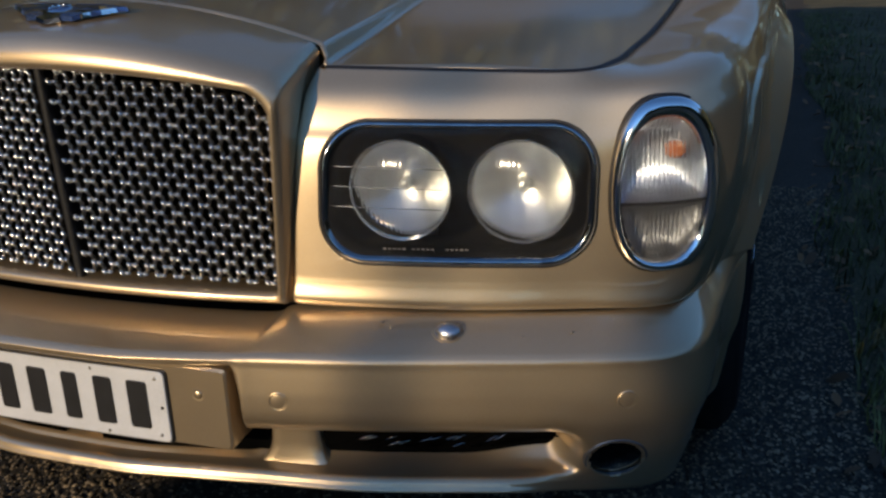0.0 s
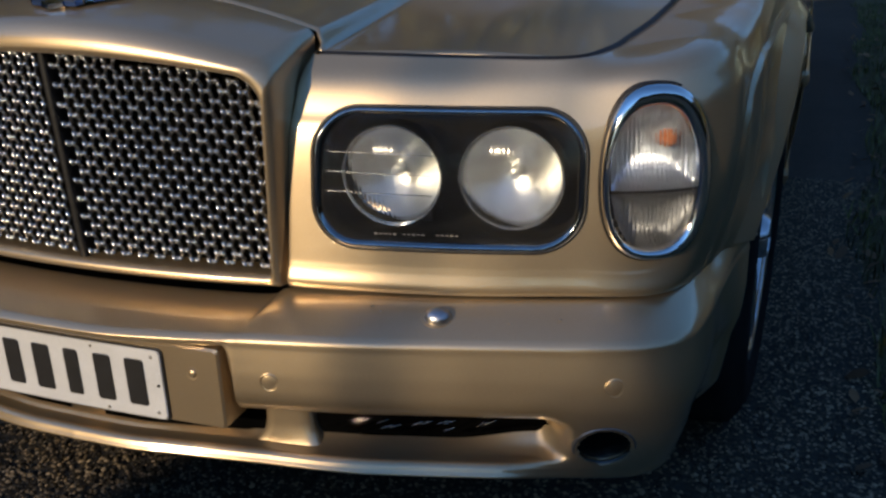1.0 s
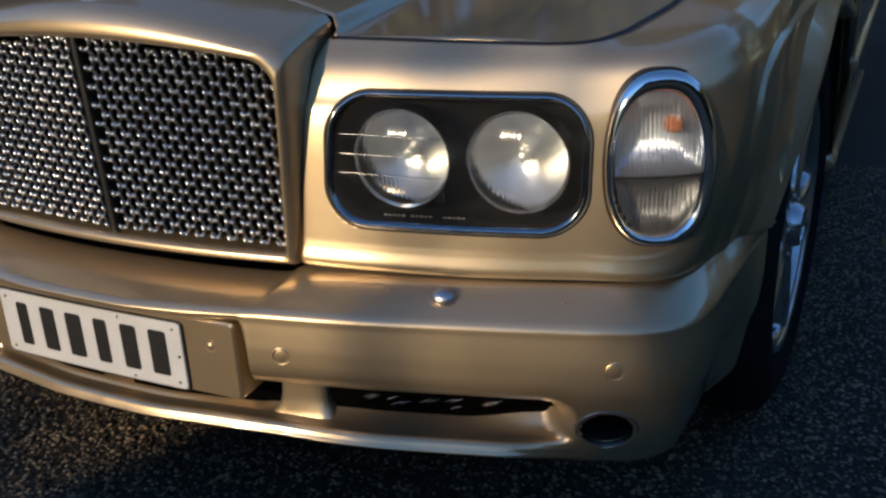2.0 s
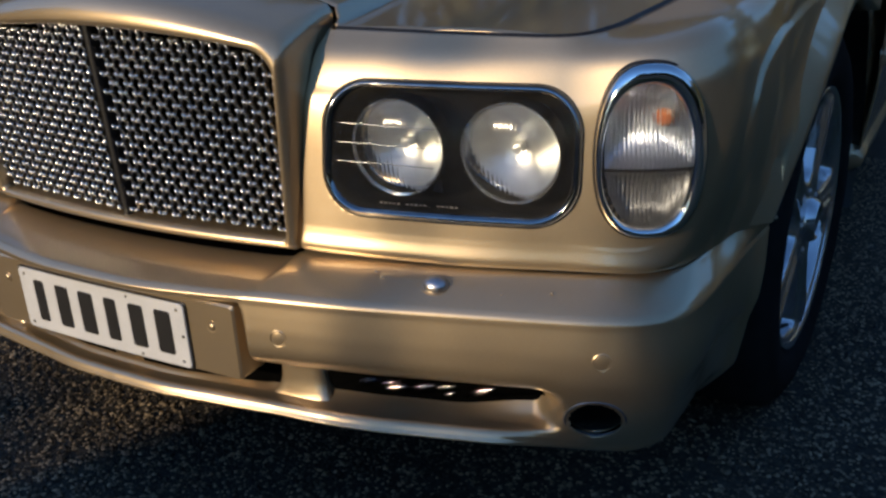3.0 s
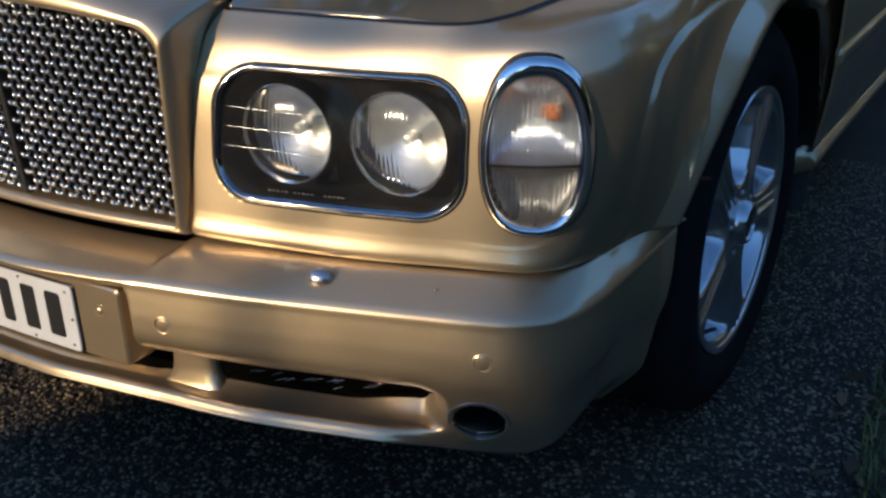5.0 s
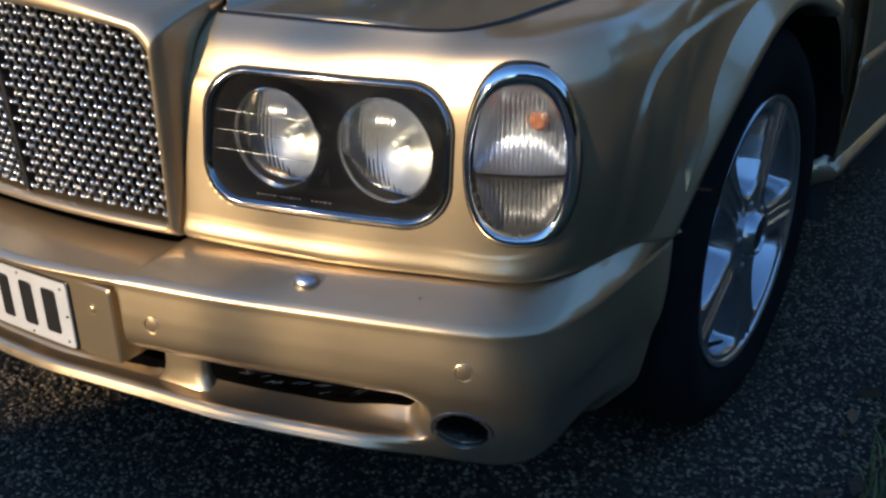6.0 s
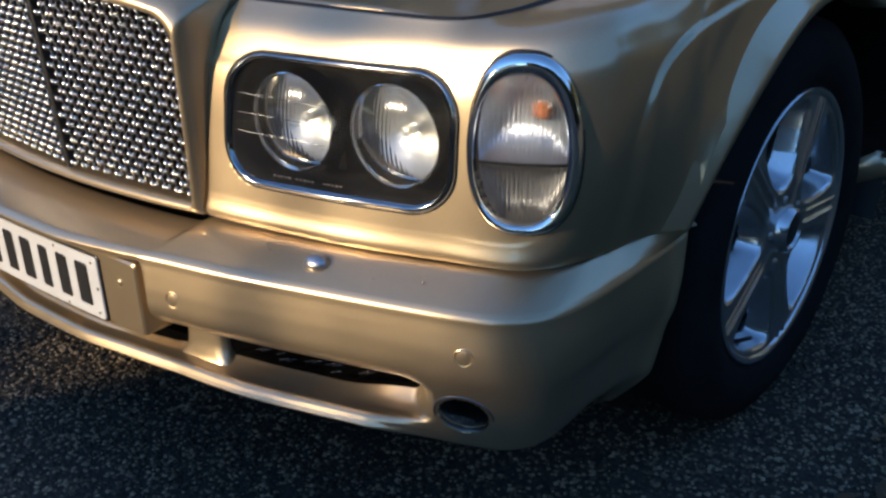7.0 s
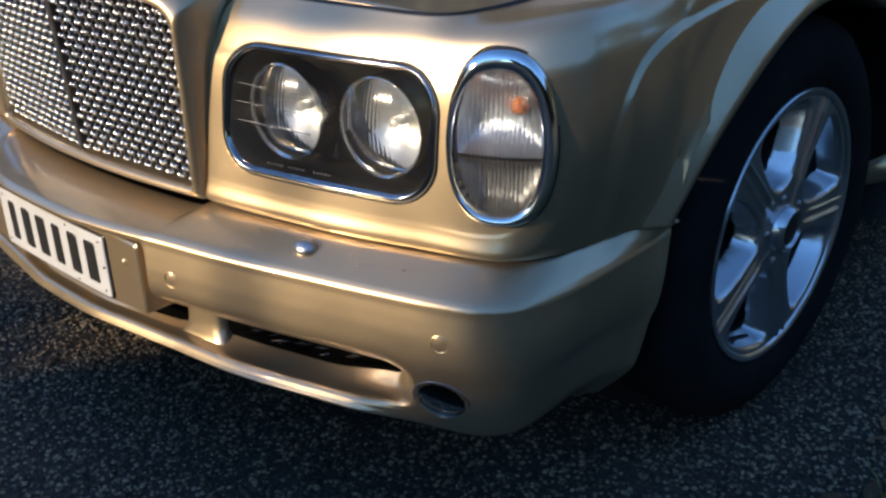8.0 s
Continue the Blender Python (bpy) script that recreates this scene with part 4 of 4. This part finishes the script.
def build_wheel(side, y0=HUB[1], steer=2.4):
    wheel = new("wheel")
    wheel.parent = car
    tagged(wheel, "five-spoke silver alloy wheel with a low black tyre")
    turn = radians(steer)
    nrm = Vector((math.cos(turn), -math.sin(turn), 0))
    base = facing((HUB[0], y0, HUB[2]), nrm)       # local z outwards, y up, x to the rear

    def put(v):
        p = base @ Vector(v)
        return (p.x * side, p.y, p.z)

    def turned(name, prof, mat, label="", steps=96, sharp=40):
        v, f = lathe(prof, steps)
        return link_mesh(name, [put(p) for p in v], f, mat, wheel, label, flip=side < 0, sharp=sharp)

    turned("tyre", [(0.232, -0.20), (0.300, -0.225), (0.342, -0.215), (0.355, -0.19), (0.359, -0.15), (0.359, -0.080), (0.356, -0.052), (0.351, -0.033), (0.334, -0.019),
                    (0.315, -0.010), (0.313, -0.008), (0.298, -0.004), (0.282, -0.003), (0.266, -0.006), (0.255, -0.011), (0.247, -0.018), (0.238, -0.03)], RUBBER, "black road tyre")
    turned("rim", [(0.214, -0.20), (0.214, -0.10), (0.222, -0.045), (0.227, -0.024), (0.231, -0.017), (0.236, -0.014), (0.241, -0.014), (0.244, -0.017), (0.245, -0.024)], ALLOY, "bright alloy rim")
    turned("brake_disc", [(0.03, -0.086), (0.2135, -0.086), (0.2135, -0.13)], BLACK, "dark brake disc", 64)
    turned("hub", [(0.0, -0.012), (0.026, -0.012), (0.030, -0.006), (0.032, -0.003), (0.035, -0.003), (0.038, -0.006), (0.041, -0.014), (0.045, -0.024), (0.046, -0.10)], ALLOY, "", 64)
    turned("hub_cap", [(0.0, -0.005), (0.018, -0.0055), (0.026, -0.007), (0.030, -0.012)], BLACK, "dark centre cap", 40)
    # five broad spokes in one cast face, with deep pockets between them
    nr, na = 90, 600
    rr = np.linspace(0.036, 0.232, nr)
    aa = np.linspace(0, 2 * math.pi, na, endpoint=False)
    r, a = np.meshgrid(rr, aa)
    off = (np.degrees(a) - SPOKE_AT + 36) % 72 - 36           # from the nearest spoke's middle
    t_spoke = r * np.sin(np.radians(off))
    t_win = r * np.sin(np.radians(36 - np.abs(off)))
    half = np.interp(r, [0.070, 0.095, 0.13, 0.17, 0.205, 0.225], [0.008, 0.028, 0.050, 0.069, 0.082, 0.084])
    sd = 0.006 * np.log(np.exp((t_win - half) / 0.006) + np.exp((0.080 - r) / 0.006) + np.exp((r - 0.219) / 0.006))
    z = np.interp(r, [0.040, 0.052, 0.072, 0.115, 0.16, 0.20, 0.22, 0.232], [-0.020, -0.021, -0.022, -0.022, -0.021, -0.020, -0.020, -0.020])
    z = z - 0.004 * smoothstep(0.006, 0.0, sd) - 0.048 * np.clip(-sd / 0.021, 0, 1) ** 0.85
    z = z + 0.0034 * np.exp(-((np.abs(t_spoke) - 0.011) / 0.004) ** 2) * smoothstep(0.07, 0.11, r) - 0.002 * np.exp(-(t_spoke / 0.006) ** 2)
    pts = np.stack([r * np.cos(a), r * np.sin(a), z], -1)
    mid = (sd + np.roll(sd, -1, 0))[:, :-1] / 4 + (sd + np.roll(sd, -1, 0))[:, 1:] / 4
    faces = grid_faces(na, nr, closed_u=True, keep=mid > -0.0150)
    verts, faces = used_only([put(p) for p in pts.reshape(-1, 3)], faces)
    link_mesh("spokes", verts, faces, ALLOY, wheel, "broad silver spokes", flip=side > 0, sharp=50)
    for k in range(5):
        ang = radians(SPOKE_AT + 36 + 72 * k)
        v, f = lathe([(0.0, 0.004), (0.006, 0.003), (0.0075, 0.0), (0.0075, -0.01)], 12)
        link_mesh("wheel_nut", [put((p.x + 0.058 * math.cos(ang), p.y + 0.058 * math.sin(ang), p.z - 0.022)) for p in v], f, SCREW, wheel, flip=side < 0)
    w = radians(SPOKE_AT - 180)
    p0, p1 = np.array((0.213 * math.cos(w), 0.213 * math.sin(w), -0.050)), np.array((0.196 * math.cos(w), 0.196 * math.sin(w), -0.022))
    v, f = tube([Vector(put(p0 + (p1 - p0) * q)) for q in (0, 0.4, 0.8, 1.0)], np.array((0.005, 0.0045, 0.004, 0.003)), 8)
    link_mesh("valve", v, f, BLACK, wheel, "black tyre valve")
    return wheel


for side in (1, -1):
    build_wheel(side)

# ---- doors, sills and floor behind the front wheels ----
def build_flank(side):
    nu, nv = 50, 40
    verts = []
    zs = np.linspace(0, 1, nv)
    for i in range(nu):
        f = i / (nu - 1)
        y = 1.405 + 1.62 * f
        for v in zs:
            low = 0.358 - 0.054 * (y - 1.40)
            z = low + (0.880 + 0.03 * f - low) * v
            x = 0.918 + 0.012 * math.sin(math.pi * v) - 0.14 * max(0, v - 0.72) ** 1.4 * 4
            x -= 0.010 * smoothstep(0.52, 0.34, z)
            verts.append((x, y, z))
    link_mesh("flank", mirrored(verts, side), grid_faces(nu, nv), PAINT, car, "gold painted lower door and flank", flip=side < 0, solid=0.003)
    sect = [(0.880, 0.362), (0.902, 0.360), (0.906, 0.342), (0.913, 0.336), (0.916, 0.325), (0.911, 0.314), (0.80, 0.260), (0.70, 0.23)]
    verts = []
    for y in np.linspace(1.425, 3.0, 12):
        verts += [(x, y, z - 0.054 * (y - 1.40)) for x, z in sect]
    faces = grid_faces(12, 8) + [tuple(range(8))]
    link_mesh("sill", mirrored(verts, side), faces, PAINT, car, "gold painted sill", flip=side > 0)
    # rounded moulding along the doors
    verts = []
    for k, y in enumerate(np.concatenate([1.422 + 0.012 * np.array((0, 0.1, 0.3, 0.6, 1.0)), np.linspace(1.45, 3.0, 10)])):
        grow = (0.30, 0.60, 0.84, 0.96)[k] if k < 4 else 1.0
        for a in np.linspace(-90, 90, 11):
            c, q = math.cos(radians(a)), math.sin(radians(a))
            verts.append((0.922 + 0.017 * grow * c ** 0.6, y, 0.560 - 0.022 * (y - 1.40) + 0.020 * grow * math.copysign(abs(q) ** 0.7, q)))
    link_mesh("moulding", mirrored(verts, side), grid_faces(15, 11) + [tuple(range(11))], PAINT, car, "gold rubbing strip along the doors", flip=side < 0, sharp=50)


for side in (1, -1):
    build_flank(side)
bm = bmesh.new()
bmesh.ops.create_cube(bm, size=1, matrix=Matrix.LocRotScale((0, 1.62, 0.46), None, (1.04, 2.7, 0.46)))
bmesh.ops.bevel(bm, geom=bm.edges[:], offset=0.05, segments=2, affect="EDGES")
part("underbody", bm, BLACK, car, "dark engine bay and underbody")


def build_cabin():
    """The rest of the saloon behind the bonnet: windscreen, roof and boot, closed below."""
    line = [(1.48, 0.90, 0.74), (1.95, 1.28, 0.66), (2.35, 1.47, 0.58), (3.00, 1.50, 0.57), (3.55, 1.40, 0.60), (3.95, 1.10, 0.68), (4.15, 1.02, 0.74), (4.80, 0.96, 0.76), (4.95, 0.70, 0.80), (4.90, 0.35, 0.80)]
    q = np.linspace(0, len(line) - 1, 60)
    verts = []
    for y, z, w in spline(line, q):
        for k in range(21):
            c = -1 + k / 10
            roll = 1 - abs(c) ** 6
            verts.append((w * c, y, z - 0.05 * (1 - roll) - 0.02 * c * c))
    link_mesh("cabin_top", verts, grid_faces(60, 21), PAINT, car, "gold painted roof and boot", flip=True, solid=0.004)
    for side in (1, -1):
        verts = []
        for y, z, w in spline(line, q):
            low = 0.30
            for f in np.linspace(0, 1, 9):
                zz = low + (z - 0.055 - low) * f
                verts.append((w + (0.90 - w) * float(smoothstep(1.0, 0.55, f)) * 0.98, y, zz))
        link_mesh("cabin_side", mirrored(verts, side), grid_faces(60, 9), PAINT, car, "gold painted upper flank", flip=side > 0, solid=0.004)


build_cabin()

# ---- ground ----
def edge_x(y):
    """The edge between asphalt and verge."""
    return 1.155 + 0.035 * math.sin(y * 2.1 + 0.6) + 0.02 * math.sin(y * 5.3) + 0.025 * max(0, y - 1.5)


def build_ground():
    me_v = [(-400, -400, -0.004), (400, -400, -0.004), (400, 400, -0.004), (-400, 400, -0.004)]
    tagged(link_mesh("ground", me_v, [(0, 1, 2, 3)], ASPHALT, None, smooth=False), "dark chip-sealed asphalt", "ground", kind="structure")
    rng = np.random.default_rng(4)
    # verge of soil beside the asphalt, a gently humped sheet
    ny, nx = 120, 30
    verts = []
    for i in range(ny):
        y = -3 + 20 * (i / (ny - 1)) ** 1.5
        for j in range(nx):
            f = j / (nx - 1)
            x = edge_x(y) + 9 * f ** 2.5
            z = -0.003 + 0.035 * float(smoothstep(0, 0.4, x - edge_x(y))) + 0.010 * noise.noise((x * 3, y * 3, 0))
            verts.append((x, y, z if j else -0.006))
    tagged(link_mesh("verge", verts, grid_faces(ny, nx), SOIL, None, flip=True), "shaded soil and grass verge beside the asphalt", "verge", kind="structure")
    # stone chips of the seal
    n = 150000
    x = rng.uniform(-1.3, 1.75, n)
    y = rng.uniform(-0.45, 2.6, n)
    ok = ~((np.abs(x) < 0.70) & (y > 0.75)) & (x < np.array([edge_x(v) for v in y]) + rng.normal(0, 0.03, n)) & ~((y > 1.4) & (x < 0.6)) & ~((x < -0.6) & (y > 0.5))
    x, y = x[ok], y[ok]
    n = len(x)
    size = rng.uniform(0.0024, 0.0054, n)
    size *= 1 + 0.35 * (rng.random(n) < 0.12)
    corners = np.array([(1, 0, 0), (0.2, 0.95, 0.1), (-0.9, 0.35, 0), (-0.35, -0.9, 0.1), (0.55, -0.75, 0), (0.1, 0.1, 0.8)])
    tri = np.array([(0, 1, 5), (1, 2, 5), (2, 3, 5), (3, 4, 5), (4, 0, 5)])
    a = rng.uniform(0, 2 * math.pi, n)
    jit = rng.uniform(0.7, 1.25, (n, 6, 3))
    loc = corners[None] * jit
    cx, sx = np.cos(a)[:, None], np.sin(a)[:, None]
    vx = (loc[..., 0] * cx - loc[..., 1] * sx) * size[:, None] + x[:, None]
    vy = (loc[..., 0] * sx + loc[..., 1] * cx) * size[:, None] + y[:, None]
    vz = (loc[..., 2] + rng.uniform(-0.45, 0.1, n)[:, None]) * size[:, None] * rng.uniform(0.7, 1.1, n)[:, None]
    co = np.stack([vx, vy, vz - 0.001], -1).reshape(-1, 3)
    idx = (np.arange(n)[:, None, None] * 6 + tri[None]).reshape(-1)
    fill_mesh("asphalt_chips", co, idx, 3, CHIP, "dark stone chips of the road seal", "stone chips")
    # grass blades and fallen leaves on the verge
    n = 16000
    y = -0.6 + 8.5 * rng.random(n) ** 1.6
    x = np.array([edge_x(v) for v in y]) + rng.exponential(0.5, n) - 0.02
    keep = rng.random(n) < 0.35 + 0.65 * (np.array([noise.noise((p * 2.2, q * 2.2, 3.0)) for p, q in zip(x, y)]) > -0.05)
    x, y = x[keep], y[keep]
    n = len(x)
    a = rng.uniform(0, 2 * math.pi, n)
    h = rng.uniform(0.02, 0.07, n)
    bend = rng.uniform(0.01, 0.05, n)
    wid = rng.uniform(0.0012, 0.003, n)
    z0 = 0.005 + 0.02 * smoothstep(0, 0.4, x - np.array([edge_x(v) for v in y]))
    dx, dy = np.cos(a), np.sin(a)
    pts = np.zeros((n, 5, 3))
    for k, (f, s) in enumerate(((0, 1), (0, -1), (0.6, -0.8), (0.6, 0.8), (1, 0))):
        pts[:, k, 0] = x + dx * bend * f * f - dy * wid * s
        pts[:, k, 1] = y + dy * bend * f * f + dx * wid * s
        pts[:, k, 2] = z0 - 0.004 + h * f
    idx = (np.arange(n)[:, None, None] * 5 + np.array([(0, 1, 2), (0, 2, 3), (3, 2, 4)])[None]).reshape(-1)
    fill_mesh("grass", pts.reshape(-1, 3), idx, 3, GRASS, "short dark green grass on the verge", "grass")
    n = 420
    y = -0.4 + 7 * rng.random(n) ** 1.3
    x = np.array([edge_x(v) for v in y]) + rng.exponential(0.45, n) - 0.08
    a = rng.uniform(0, 2 * math.pi, n)
    s = rng.uniform(0.012, 0.030, n)
    tilt = rng.normal(0, 0.35, (n, 2))
    shape = np.array([(-1, 0, 0), (-0.4, 0.45, 0.12), (0.4, 0.4, 0.1), (1, 0, 0), (0.4, -0.4, 0.1), (-0.4, -0.45, 0.12)])
    lx = (shape[None, :, 0] * np.cos(a)[:, None] - shape[None, :, 1] * np.sin(a)[:, None]) * s[:, None]
    ly = (shape[None, :, 0] * np.sin(a)[:, None] + shape[None, :, 1] * np.cos(a)[:, None]) * s[:, None]
    lz = shape[None, :, 2] * s[:, None] + lx * tilt[:, :1] + ly * tilt[:, 1:]
    co = np.stack([lx + x[:, None], ly + y[:, None], lz + 0.028 * smoothstep(-0.05, 0.3, x - 1.15)[:, None] + 0.010], -1).reshape(-1, 3)
    idx = (np.arange(n)[:, None, None] * 6 + np.array([(0, 5, 1), (1, 5, 4), (1, 4, 2), (2, 4, 3)])[None]).reshape(-1)
    fill_mesh("leaf_litter", co, idx, 3, LEAF_LITTER, "brown fallen leaves on the verge", "leaves")


def fill_mesh(name, co, idx, sides, mat, label, category):
    me = bpy.data.meshes.new(name)
    nf = len(idx) // sides
    me.vertices.add(len(co))
    me.vertices.foreach_set("co", np.ascontiguousarray(co, np.float32).ravel())
    me.loops.add(len(idx))
    me.loops.foreach_set("vertex_index", idx.astype(np.int32))
    me.polygons.add(nf)
    me.polygons.foreach_set("loop_start", np.arange(0, nf * sides, sides, dtype=np.int32))
    me.update(calc_edges=True)
    me.materials.append(mat)
    return tagged(new(name, me), label, category, kind="stuff")


build_ground()

# ---- woods round the place, seen in the paint and chrome ----
def build_woods():
    rng = np.random.default_rng(9)
    sun_az = math.atan2(SUN_FROM.y, SUN_FROM.x)
    tri = np.array([(0, 1, 2), (0, 2, 3)])
    n = 110000
    ang = rng.uniform(-math.pi, math.pi, n)
    gap = np.abs((ang - sun_az + math.pi) % (2 * math.pi) - math.pi)
    ok = gap > np.where(ang > sun_az, 0.75, 0.14)                 # open ground on one side of the sun
    ang = ang[ok]
    n = len(ang)
    top = 9.0 + 1.5 * np.sin(ang * 3 + 1) + 1.2 * np.sin(ang * 7) + 0.9 * np.sin(ang * 17 + 2) + 0.5 * np.sin(ang * 41)
    top = top * (1 - 0.48 * smoothstep(0.9, 0.3, np.abs(ang + 0.35)))
    top = top * (1 + 0.5 * smoothstep(1.1, 0.5, np.abs(ang - 1.9)))
    h = top * rng.random(n) ** 0.8
    rad = 20 + 3 * np.sin(ang * 2) + rng.normal(0, 1.2, n)
    c = np.stack([rad * np.cos(ang), rad * np.sin(ang) + 1, h], -1)
    s = rng.uniform(0.16, 0.40, n)
    u = rng.normal(size=(n, 3))
    u /= np.linalg.norm(u, axis=1)[:, None]
    v = np.cross(u, rng.normal(size=(n, 3)))
    v /= np.linalg.norm(v, axis=1)[:, None]
    quad = np.stack([c + (u * 1.0) * s[:, None], c + v * 0.6 * s[:, None], c - u * s[:, None], c - v * 0.6 * s[:, None]], 1)
    idx = (np.arange(n)[:, None, None] * 4 + tri[None]).reshape(-1)
    fill_mesh("woods", quad.reshape(-1, 3), idx, 3, FOLIAGE, "brown and olive autumn woods round the clearing", "trees")


build_woods()


def build_shade_hedge():
    """A clipped hedge added out of view across the sun, far off to the side; the tip of its shadow falls before the
    car.
    """
    rng = np.random.default_rng(12)
    n = 40000
    away, rise = 11.0, SUN_FROM.z / math.hypot(SUN_FROM.x, SUN_FROM.y)
    flat = Vector((SUN_FROM.x, SUN_FROM.y, 0)).normalized()
    across = Vector((-flat.y, flat.x, 0))
    a = np.concatenate([rng.uniform(-9, 9, n // 2), rng.uniform(-1.5, 1.5, n - n // 2)])
    # Height along the added hedge shapes the shadow edge on bumper and ground.
    rise_by = 0.24 * smoothstep(-0.30, -0.05, a) + 0.11 * smoothstep(0.15, 0.34, a) + 0.04 * smoothstep(0.34, 0.50, a) + 0.06 * smoothstep(0.48, 0.62, a) + 0.05 * smoothstep(0.62, 0.74, a) + 0.02 * np.sin(a * 9)
    tall = (a > 0.745 + rng.normal(0, 0.045, n)) & (a < 1.75)                     # an added taller part shades the car's right side
    top = (away - 0.02) * rise + rise_by + 1.6 * tall
    h = top * rng.random(n) ** 0.5
    n = len(a)
    base = np.array(flat) * (away + rng.uniform(-0.3, 0.3, n))[:, None] + np.array(across) * a[:, None]
    c = base + np.stack([0 * h, 0 * h, h - 0.08], -1)
    s = rng.uniform(0.05, 0.10, n)
    u = rng.normal(size=(n, 3))
    u /= np.linalg.norm(u, axis=1)[:, None]
    v = np.cross(u, rng.normal(size=(n, 3)))
    v /= np.linalg.norm(v, axis=1)[:, None]
    quad = np.stack([c + u * s[:, None], c + v * 0.7 * s[:, None], c - u * s[:, None], c - v * 0.7 * s[:, None]], 1)
    idx = (np.arange(n)[:, None, None] * 4 + np.array([(0, 1, 2), (0, 2, 3)])[None]).reshape(-1)
    fill_mesh("hedge", quad.reshape(-1, 3), idx, 3, FOLIAGE, "unseen hedge added to shade the ground and car", "hedge")


build_shade_hedge()


def build_shade_tree(along, at):
    """A slender young tree added out of view behind the hedge to shade the bumper, its crown well above the car's
    light.
    """
    flat = Vector((SUN_FROM.x, SUN_FROM.y, 0)).normalized()
    foot = flat * along + Vector((-flat.y, flat.x, 0)) * at
    tree = tagged(new("unseen_tree"), "unseen slender tree added to cast soft shade on the bumper", "tree")
    tree.location = foot
    rng = np.random.default_rng(21)
    path = [(0.03 * math.sin(z * 1.3), 0.02 * math.sin(z * 2.1 + 1), z) for z in np.linspace(-0.05, 5.2, 22)]
    v, f = tube(path, np.linspace(0.030, 0.022, 22), 10)
    link_mesh("trunk", v, f, BARK, tree)
    for k in range(7):
        w = k * 2.4
        b = Vector((0, 0, 4.4 + 0.12 * k))
        tip = b + Vector((math.cos(w) * 0.7, math.sin(w) * 0.7, 0.6))
        v, f = tube([b.lerp(tip, q) for q in np.linspace(0, 1, 5)], np.linspace(0.025, 0.008, 5), 6)
        link_mesh("limb", v, f, BARK, tree)
    # Boughs added only for the soft shade they drop on the car's front.
    side = Vector((-flat.y, flat.x, 0))
    bough = [side * q + Vector((0, 0, 3.36 + 0.10 * q + 0.012 * math.sin(q * 30))) for q in np.linspace(-0.02, 0.36, 12)]
    v, f = tube(bough, np.linspace(0.026, 0.020, 12), 8)
    link_mesh("bough", v, f, BARK, tree)
    twig = [side * (0.02 - 0.20 * q) + Vector((0, 0, 3.18 + 0.16 * q)) for q in np.linspace(0, 1, 8)]
    v, f = tube(twig, np.linspace(0.020, 0.012, 8), 8)
    link_mesh("bough", v, f, BARK, tree)
    n = 3000
    u = rng.normal(size=(n, 3))
    u /= np.linalg.norm(u, axis=1)[:, None]
    c = u * (rng.random(n) ** 0.4)[:, None] * np.array((1.0, 1.0, 0.9)) + np.array((0, 0, 5.4))
    w = np.cross(u, rng.normal(size=(n, 3)))
    w /= np.linalg.norm(w, axis=1)[:, None]
    d = np.cross(u, w)
    quad = np.stack([c + w * 0.05, c + d * 0.03, c - w * 0.05, c - d * 0.03], 1).reshape(-1, 3)
    link_mesh("crown", list(quad), [tuple(range(4 * k, 4 * k + 4)) for k in range(n)], FOLIAGE, tree, smooth=False)


build_shade_tree(11.6, 0.42)
